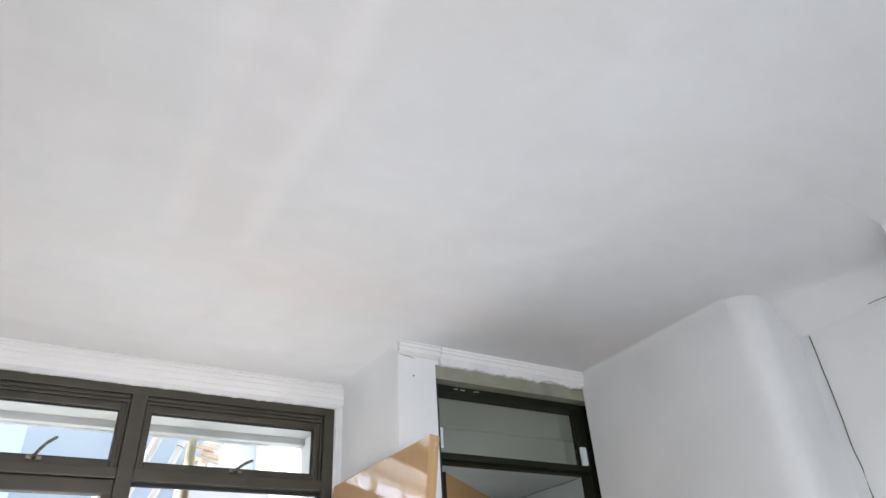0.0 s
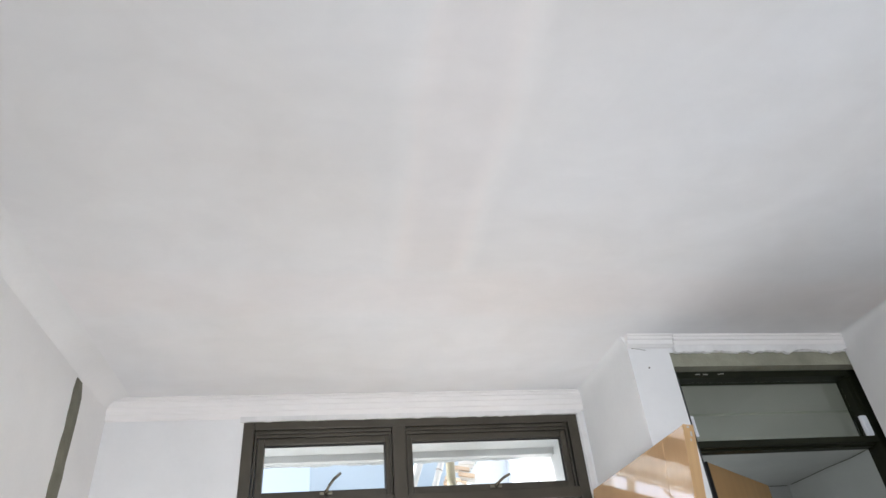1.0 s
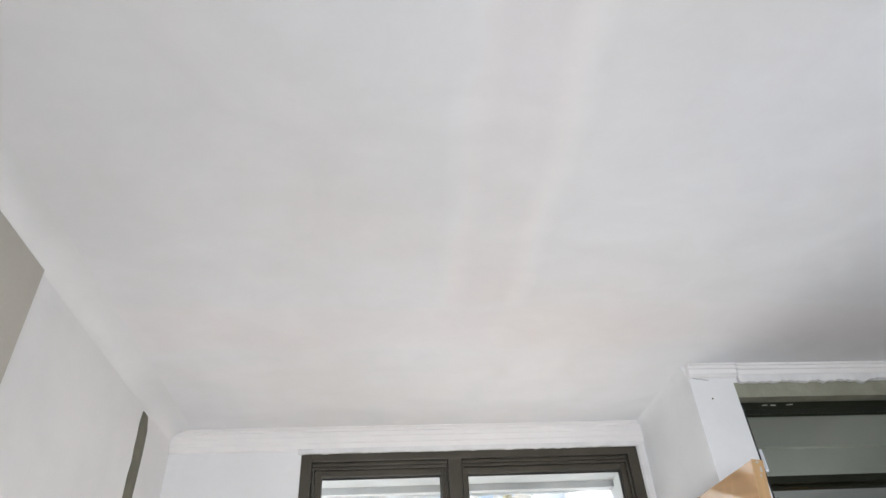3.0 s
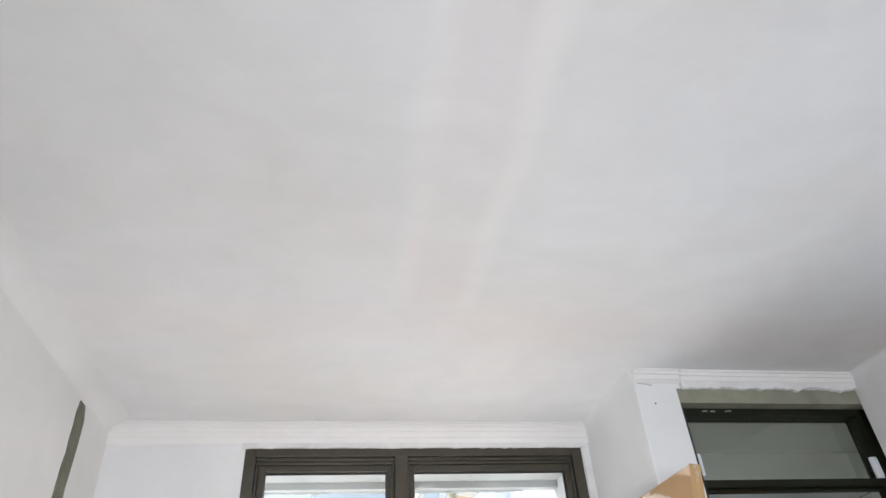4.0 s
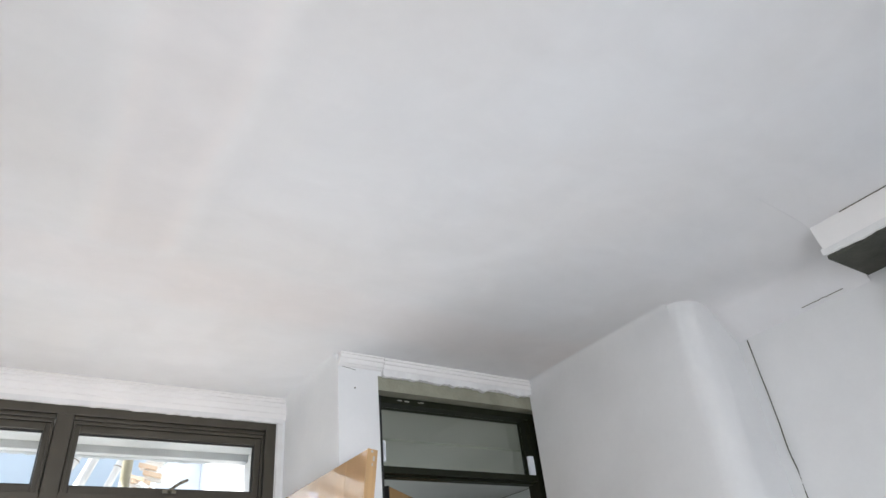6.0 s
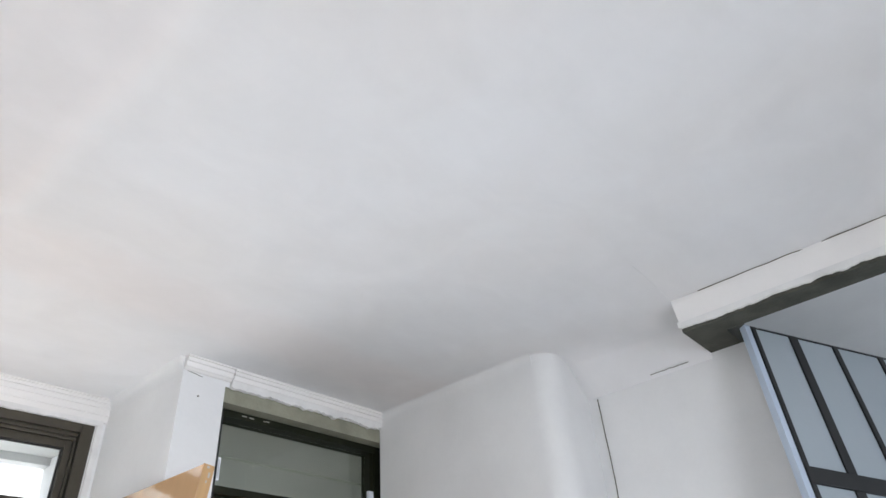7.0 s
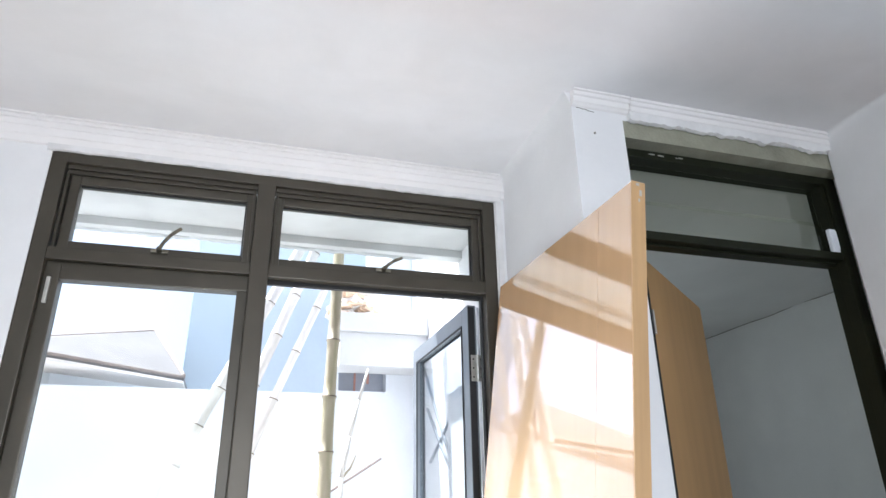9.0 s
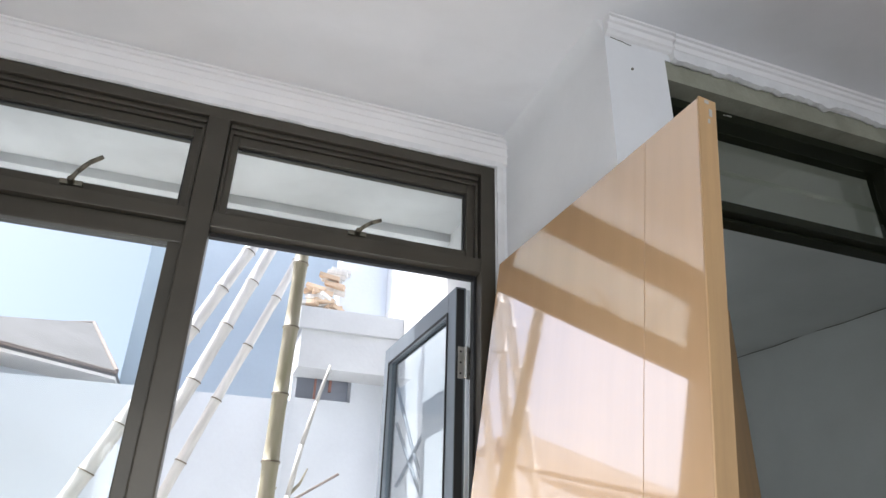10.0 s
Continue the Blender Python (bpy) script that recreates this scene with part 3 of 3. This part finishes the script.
inner = thing("inner_door", "plain light brown wooden door half open into the dim room", "door", at=(1.967, YL + 0.12, 0.01))
inner.rotation_euler = (0, 0, radians(39))
boxes("leaf", LEAF_WOOD, [((0, 0, 0), (0.905, 0.04, 2.03))], inner, bevel=0.004)
# black strip painted in for the shadow of the hinge gap
boxes("hinge_gap_shade", DARK, [((-0.014, -0.002, 0.0), (-0.0015, 0.03, 2.03))], inner, "black strip for the gap's shade at the hinged edge")
boxes("lipping", LIPPING, [((0.9055, 0.001, 0.004), (0.913, 0.039, 2.026))], inner)
for z in (0.25, 1.70):
    bm = bmesh.new()
    tube(bm, (-0.008, -0.006, z), (-0.008, -0.006, z + 0.1), 0.007, sides=10)
    part("hinge", bm, CHROME, inner)

# ---- loose door leaf leaning on the projecting wall ----
PT, PW, PH, LEANS = 0.050, 1.10, 2.067, 7.6
loose = thing("loose_door", "glossy oak-veneered flush door leaning unhung against the wall", "door", at=(1.272, 2.352, 0.0))
loose.rotation_euler = (0, radians(LEANS), radians(1.3))
bm = bmesh.new()
box(bm, (0, 0.006, 0.004), (0.004, 0.205, PH - 0.004), 0.0008)
box(bm, (0, 0.2065, 0.004), (0.004, PW, PH - 0.004), 0.0008)
part("veneer", bm, VENEER, loose)
boxes("core", LIPPING, [((0.0045, 0.006, 0.0), (PT - 0.0045, PW, PH))], loose)
boxes("back_veneer", LEAF_WOOD, [((PT - 0.004, 0.006, 0.004), (PT, PW, PH - 0.004))], loose)
bm = bmesh.new()
box(bm, (0.0, 0.0, 0.0), (PT, 0.0055, PH), 0.0015)
part("lipping", bm, LIPPING, loose)
bm = bmesh.new()
for x, z, w, h in ((0.016, 0.006, 0.012, 0.010), (0.028, 0.030, 0.009, 0.022), (0.024, 0.062, 0.006, 0.012)):
    box(bm, (x, -0.0012, PH - z - h), (x + w, 0.0, PH - z), 0.0005)
part("chip", bm, PATCH, loose, "pale chipped edge near the top")

# ---- low side door ----
side = thing("door_2", "dark painted steel frame of a low side door", "door frame", kind="structure")
bm = bmesh.new()
box(bm, (XE - 0.008, RD0, 0), (XE + 0.12, RD0 + 0.065, RDH), 0.003)
box(bm, (XE - 0.008, RD1 - 0.065, 0), (XE + 0.12, RD1, RDH), 0.003)
box(bm, (XE - 0.008, RD0 + 0.065, RDH - 0.065), (XE + 0.12, RD1 - 0.065, RDH), 0.003)
box(bm, (XE + 0.05, RD0 + 0.065, RDH - 0.082), (XE + 0.119, RD1 - 0.065, RDH - 0.0655), 0.002)
box(bm, (XE + 0.05, RD0 + 0.0655, 0), (XE + 0.119, RD0 + 0.082, RDH - 0.0825), 0.002)
part("door_frame", bm, STEEL, side)
low = thing("side_door", "varnished orange-brown wooden door ajar in the low frame", "door", at=(XE + 0.128, RD1 - 0.075, 0.01))
low.rotation_euler = (0, 0, radians(-52))
boxes("leaf", VARNISH, [((0, 0, 0), (0.80, 0.038, 1.425))], low, bevel=0.004)
for z in (0.2, 1.23):
    bm = bmesh.new()
    box(bm, (-0.006, -0.004, z), (0.035, 0.0, z + 0.1), 0.001)
    tube(bm, (-0.010, -0.006, z), (-0.010, -0.006, z + 0.1), 0.007, sides=10)
    part("hinge", bm, BRASS, low, "dull metal butt hinge")
boxes("nail_clip", BRASS, [((0.275, -0.003, 1.40), (0.29, 0.0, 1.412))], low, bevel=0.001)
setting("cement_strip", PATCH, [((XE - 0.006, RD1 + 0.004, 0), (XE, RD1 + 0.05, 1.53))], "grey cement filling between door frame and corner", "plaster", bevel=0.003)

# ---- bare patches on the side wall ----
bm = bmesh.new()
n = 40
front, back = [], []
for i in range(n + 1):
    z = 2.585 * i / n
    for side_y, w in ((2.993, -1), (3.110, 1)):
        y = side_y + w * (0.014 * noise.noise(Vector((z * 11, w, 0))) + 0.008 * noise.noise(Vector((z * 33, w, 5)))) - (0.03 * max(0, (z - 2.5) / 0.085) if w > 0 else 0)
        front.append(bm.verts.new((XW + 0.004 - 0.002 * noise.noise(Vector((z * 20, w, 1))), y, z)))
        back.append(bm.verts.new((XW - 0.004, y, z)))
for i in range(n):
    a = 2 * i
    bm.faces.new((front[a], front[a + 1], front[a + 3], front[a + 2]))
    bm.faces.new((front[a], front[a + 2], back[a + 2], back[a]))
    bm.faces.new((front[a + 1], back[a + 1], back[a + 3], front[a + 3]))
bm.faces.new((front[2 * n], front[2 * n + 1], back[2 * n + 1], back[2 * n]))
bmesh.ops.recalc_face_normals(bm, faces=bm.faces)
tagged(part("cement_chase", bm, CONCRETE), "dark unpainted cement strip filling a chase near the corner", "plaster", kind="structure")
setting("plaster_patch", PATCH, [((XW - 0.004, -0.3, 0), (XW + 0.006, 1.775, 2.610))], "unpainted grey plaster panel below the cove", "plaster", bevel=0.004)

# ---- barred panel leaning in the wide opening ----
hall = thing("hall_door", "pale blue panelled door with dark steel bars, leaning unhung in the opening", "door", at=(2.622, 0.466, 0.0))
hall.rotation_euler = (radians(-7.2), radians(7.4), radians(-30.4))
HT, RAIL = 2.528, 1.838
boxes("stile", STILE, [((0.0, -0.010, 0.012), (0.030, 0.024, HT))], hall, "pale blue painted door edge", bevel=0.005)
cuts = ((0.031, 0.052), (0.233, 0.278), (0.474, 0.500), (0.735, 0.763), (0.96, 0.98))
for a, b in cuts:
    boxes("bar", DARK, [((a, -0.016, 0.14), (b, 0.016, RAIL - 0.0335)), ((a, -0.016, RAIL + 0.0335), (b, 0.016, HT - 0.012))], hall, bevel=0.003)
for (a, b), (c, d) in zip(cuts, cuts[1:]):
    boxes("panel", PALE, [((b + 0.001, -0.008, RAIL + 0.034), (c - 0.001, 0.008, HT - 0.0125))], hall)
    boxes("panel", PALE, [((b + 0.001, -0.008, 0.14), (c - 0.001, 0.008, RAIL - 0.034))], hall)
boxes("top_rail", DARK, [((0.031, -0.012, HT - 0.0115), (0.98, 0.012, HT - 0.004))], hall)
boxes("middle_rail", DARK, [((0.031, -0.018, RAIL - 0.033), (0.98, 0.018, RAIL + 0.033))], hall, bevel=0.003)

# ---- small marks ----
bm = bmesh.new()
for k in range(6):
    x = 1.91 + 0.24 * random.random()
    box(bm, (x, YL - 0.0025, 2.470 + 0.006 * random.random()), (x + 0.004 + 0.022 * random.random(), YL - 0.0005, 2.477 + 0.004 * random.random()), 0.0008)
tagged(part("plaster_splash", bm, PATCH), "pale plaster specks splashed on the steel frame", "plaster", kind="structure")
bm = bmesh.new()
tube(bm, (1.680, YD - 0.004, 2.487), (1.680, YD + 0.002, 2.487), 0.0045, sides=10)
tagged(part("nail_head", bm, BRASS), "dark nail head in the white wall", "nail")

def crack(points, r, label):
    bm = bmesh.new()
    for a, b in zip(points, points[1:]):
        tube(bm, a, b, r, r * 0.8, 6)
    return tagged(part("crack", bm, CONCRETE), label, "crack", kind="structure")

def wander(a, b, n, amp, seed):
    a, b = Vector(a), Vector(b)
    out = []
    for i in range(n + 1):
        u = i / n
        p = a.lerp(b, u)
        e = amp * min(1, 4 * u, 4 * (1 - u))
        out.append(tuple(p + Vector([e * noise.noise(Vector((u * 9, seed, k))) for k in range(3)])))
    return out

crack(wander((1.607, YD - 0.0005, 2.600), (1.688, YD - 0.0005, 2.589), 6, 0.004, 2), 0.0016, "short crack under the cornice")
crack(wander((3.218, 1.425, 2.44), (3.218, 1.41, 0.6), 60, 0.014, 3), 0.0028, "long crack down the inner corner")
crack(wander((3.196, 1.10, 2.464), (3.196, 0.90, 2.464), 10, 0.003, 4), 0.0022, "crack along the small cove")
crack(wander((4.996, 3.0, 2.697), (4.996, 6.4, 2.697), 40, 0.010, 8), 0.0035, "dark crack along the dim room's ceiling")
crack(wander((1.85, 6.446, 2.697), (4.98, 6.446, 2.697), 40, 0.010, 9), 0.0035, "dark crack along the dim room's ceiling")
crack(wander((XE - 0.037, -0.6, 2.626), (XE - 0.037, 0.66, 2.626), 40, 0.008, 6), 0.0026, "crack between cove and ceiling")

# ---- yard outside ----
setting("ground", SOIL, [((-400, -400, -0.5), (400, 400, -0.13))], "pale dusty ground of the yard", "ground")
setting("porch_soffit", SOFFIT, [((-3.5, YN + 0.22, 2.525), (XJ, 4.20, 2.72))], "weathered white soffit of the porch slab", "soffit")
setting("porch_edge_beam", SOFFIT, [((-3.5, 4.20, 2.478), (XJ, 4.29, 2.9))], "white rendered edge of the porch slab", "beam", bevel=0.006)
setting("yard_wall", WHITE_EXT, [((-5, 5.70, -0.13), (1.04, 5.85, 1.90))], "white rendered boundary wall of the yard", "wall", bevel=0.01)

setting("wall_yard_side", WHITE_EXT, [((1.701, 4.56, H), (1.80, 6.45, 5.0))], "white rendered upper wall beside the yard", "wall")

house = thing("neighbour_annex", "white rendered annex with a flat canopy and a small window", "building")
boxes("wall", WHITE_EXT, [((1.04, 5.72, -0.13), (1.70, 5.95, 1.925))], house)
boxes("wall", WHITE_EXT, [((1.04, 5.72, 2.10), (1.70, 5.95, 2.52))], house)
boxes("pier", WHITE_EXT, [((1.04, 5.72, 1.925), (1.07, 5.95, 2.10))], house)
boxes("pier", WHITE_EXT, [((1.44, 5.72, 1.925), (1.70, 5.95, 2.10))], house)
boxes("upper_wall", WHITE_EXT, [((1.335, 5.952, 2.52), (1.70, 6.2, 5.2))], house)
boxes("canopy", CANOPY, [((1.005, 5.40, 2.31), (1.699, 5.72, 2.455)), ((1.03, 5.43, 2.060), (1.699, 5.72, 2.31))], house, "grey cement canopy with a deeper lip", bevel=0.006)
boxes("window", PANE_EXT, [((1.07, 5.86, 1.925), (1.44, 5.88, 2.10))], house, "small grey-blue boarded window")
boxes("shutter", RED, [((1.20, 5.80, 1.925), (1.214, 5.82, 2.10)), ((1.30, 5.80, 2.0), (1.318, 5.82, 2.10))], house, "faded red strips in the window")
tower = thing("blue_building", "tall blue-grey rendered building behind the yard wall", "building")
boxes("wall", BLUE_EXT, [((-0.22, 7.5, -0.13), (3.2, 11.0, 6.5))], tower)
boxes("roof", WHITE_EXT, [((-0.32, 7.4, 6.5), (3.3, 11.1, 6.7))], tower)

ragged("plaster_edge", -1.4, 1.35, 4.285, 2.482, 2.468, 0.035, CANOPY, "grey peeling edge under the porch slab", 13, amp=0.009, step=0.008)

# low neighbour, set askew, with a hipped roof
cottage = thing("cottage", "low white cottage with a faded grey-brown hipped roof", "house")
bm = bmesh.new()
base = bm.faces.new([bm.verts.new((x, y, -0.13)) for x, y in ((-0.95, 5.95), (-0.30, 6.45), (-0.42, 8.8), (-3.4, 8.8), (-3.4, 5.95))])
up = bmesh.ops.extrude_face_region(bm, geom=[base])["geom"]
bmesh.ops.translate(bm, verts=[v for v in up if isinstance(v, bmesh.types.BMVert)], vec=(0, 0, 2.17))
bmesh.ops.recalc_face_normals(bm, faces=bm.faces)
part("wall", bm, WHITE_EXT, cottage)
bm = bmesh.new()
e = [bm.verts.new(p) for p in ((-1.15, 5.27, 2.08), (-0.083, 6.2, 2.08), (-0.15, 9.2, 2.08), (-3.8, 9.2, 2.08), (-3.8, 5.27, 2.08))]
r = [bm.verts.new(p) for p in ((-2.6, 8.2, 2.70), (-0.49, 7.28, 2.70))]
u = [bm.verts.new((v.co.x, v.co.y, 2.045)) for v in e]
for f in ((e[0], e[1], r[1], r[0]), (e[1], e[2], r[1]), (e[2], e[3], r[0], r[1]), (e[3], e[4], r[0]), (e[4], e[0], r[0])):
    bm.faces.new(f)
for i in range(5):
    bm.faces.new((e[i], u[i], u[(i + 1) % 5], e[(i + 1) % 5]))
bmesh.ops.recalc_face_normals(bm, faces=bm.faces)
roof = part("roof", bm, ROOF, cottage)
bm = bmesh.new()
low_face = bm.faces.new([bm.verts.new((x, y, 2.043)) for x, y in ((-1.15, 5.27), (-0.083, 6.2), (-0.15, 9.2), (-3.8, 9.2), (-3.8, 5.27))])
low_side = bmesh.ops.extrude_face_region(bm, geom=[low_face])["geom"]
bmesh.ops.translate(bm, verts=[v for v in low_side if isinstance(v, bmesh.types.BMVert)], vec=(0, 0, -0.02))
bmesh.ops.recalc_face_normals(bm, faces=bm.faces)
part("eave_board", bm, EAVE, cottage)
bm = bmesh.new()
tube(bm, (-1.15, 5.26, 2.07), (-0.075, 6.19, 2.07), 0.012, sides=8)
tube(bm, (-0.083, 6.2, 2.085), (-0.49, 7.28, 2.705), 0.014, sides=8)
tube(bm, (-0.49, 7.28, 2.705), (-2.6, 8.2, 2.705), 0.014, sides=8)
part("ridge_cap", bm, RUST, roof, "dark rusty ridge and eave edge")

# stacked bricks and timber on the canopy
for i in range(34):
    k = random.random()
    x = 1.03 + 0.29 * k
    z = 2.52 + 0.36 * random.random() * (0.25 + k)
    pose_m = Matrix.Translation((x, 5.80 + 0.12 * random.random(), z)) @ Euler((random.uniform(-0.2, 0.2), random.uniform(-0.35, 0.35), random.uniform(-0.7, 0.7))).to_matrix().to_4x4()
    bm = bmesh.new()
    box(bm, (-0.075, -0.03, -0.016), (0.075, 0.03, 0.016), 0.004)
    b = part("brick", bm, BRICK if random.random() < 0.6 else PALE_BAMBOO)
    b.matrix_world = pose_m
    tagged(b, "rough orange-brown brick in a loose heap on the canopy", "brick", "brick heap")

# ---- bamboo props ----
def bamboo(a, b, r, material, gap, label, seed):
    a, b = Vector(a), Vector(b)
    length = (b - a).length
    pole = thing("bamboo_pole", label, "bamboo pole", "bamboo props", at=tuple(a))
    way = (b - a).to_track_quat("Z", "Y")
    rnd = random.Random(seed)
    bm = bmesh.new()
    z, ring_sizes, joints = 0.0, [], []
    while z < length:
        step = gap * rnd.uniform(0.8, 1.2)
        ring_sizes += [(z, 1.0), (z + 0.25 * step, 0.94), (z + 0.75 * step, 0.94), (z + step - 0.012, 1.0), (z + step - 0.006, 1.14), (z + step - 0.0005, 1.02)]
        z += step
        joints.append(z)
    rows = []
    for z, s in ring_sizes:
        if z > length:
            break
        taper = 1 - 0.18 * z / length
        dx, dy = 0.012 * noise.noise(Vector((z * 0.9, seed, 0))), 0.012 * noise.noise(Vector((z * 0.9, seed, 7)))
        rows.append([bm.verts.new((dx + r * s * taper * math.cos(q * math.tau / 14), dy + r * s * taper * math.sin(q * math.tau / 14), z)) for q in range(14)])
    for lo, hi in zip(rows, rows[1:]):
        for q in range(14):
            bm.faces.new((lo[q], lo[(q + 1) % 14], hi[(q + 1) % 14], hi[q]))
    bm.faces.new(rows[0][::-1])
    bm.faces.new(rows[-1])
    cane = part("cane", bm, material, pole, smooth=True)
    for z in joints:
        if z > length - 0.02:
            break
        s = r * (1 - 0.18 * z / length)
        dx, dy = 0.012 * noise.noise(Vector((z * 0.9, seed, 0))), 0.012 * noise.noise(Vector((z * 0.9, seed, 7)))
        bm = bmesh.new()
        tube(bm, (dx, dy, z - 0.004), (dx, dy, z + 0.003), s * 1.16, s * 1.10, 14)
        part("node", bm, NODE, pole, "dark ring at a joint")
    pole.rotation_mode = "QUATERNION"
    pole.rotation_quaternion = way
    return pole

bamboo((0.838, 4.41, -0.13), (0.867, 4.40, 2.62), 0.041, BAMBOO, 0.30, "thick dry yellow-green bamboo prop under the slab", 1)
bamboo((-0.268, 5.26, -0.13), (1.064, 5.26, 3.60), 0.043, PALE_BAMBOO, 0.34, "sloping bleached bamboo prop", 2)
bamboo((-0.66, 5.36, -0.13), (1.012, 5.32, 3.60), 0.046, PALE_BAMBOO, 0.33, "sloping bleached bamboo prop", 3)
bamboo((-0.102, 5.22, -0.13), (1.248, 5.22, 3.60), 0.032, PALE_BAMBOO, 0.31, "sloping bleached bamboo prop", 4)

def twig(points, r, label):
    """A thin crooked stick, thinner towards its tip, with one side shoot."""
    stick = thing("bamboo_twig", label, "bamboo stick", at=points[0])
    o = Vector(points[0])
    bm = bmesh.new()
    for k, (a, b) in enumerate(zip(points, points[1:])):
        n = len(points) - 1
        tube(bm, Vector(a) - o, Vector(b) - o, r * (1 - 0.6 * k / n), r * (1 - 0.6 * (k + 1) / n), 10)
    part("cane", bm, PALE_BAMBOO, stick, smooth=True)
    bm = bmesh.new()
    c = Vector(points[3]) - o
    tube(bm, c, c + Vector((0.045, 0, 0.05)), r * 0.45, r * 0.35, 8)
    tube(bm, c + Vector((0.045, 0, 0.05)), c + Vector((0.075, 0.01, 0.12)), r * 0.35, r * 0.2, 8)
    part("side_shoot", bm, BAMBOO, stick)
    return stick

twig([(0.90, 4.50, -0.13), (0.925, 4.50, 0.5), (0.938, 4.495, 0.95), (0.950, 4.49, 1.24), (0.985, 4.485, 1.46), (1.03, 4.48, 1.66), (1.078, 4.475, 1.84)], 0.018, "thin crooked bleached bamboo stick with a side shoot")
twig([(0.80, 4.46, -0.13), (0.806, 4.46, 0.5), (0.812, 4.455, 0.9), (0.818, 4.45, 1.15), (0.822, 4.45, 1.30), (0.826, 4.448, 1.42), (0.832, 4.446, 1.55)], 0.011, "thin bamboo stick standing beside the thick prop")
bm = bmesh.new()
tube(bm, (0.55, 4.5, 0.96), (1.17, 4.5, 1.345), 0.006, sides=8)
tagged(part("rod", bm, RUST), "thin rusty steel rod leaning in the yard", "rod")

# made-up cables on the yard side of the projecting wall, imitating pole reflections in the open glazed door
for a, b, sag in (((5.36, 1.383), (4.42, 1.874), 0.02), ((5.50, 2.062), (4.72, 1.24), 0.03), ((5.42, 1.76), (4.80, 1.25), 0.015)):
    bm = bmesh.new()
    pts = [(1.693, a[0] + (b[0] - a[0]) * k / 8, a[1] + (b[1] - a[1]) * k / 8 - sag * math.sin(math.pi * k / 8)) for k in range(9)]
    for p, q in zip(pts, pts[1:]):
        tube(bm, p, q, 0.011, 0.011, 8)
    tagged(part("cable", bm, GREY), "grey rod added for the slanting reflections in the door glass", "cable", "slanting cables")
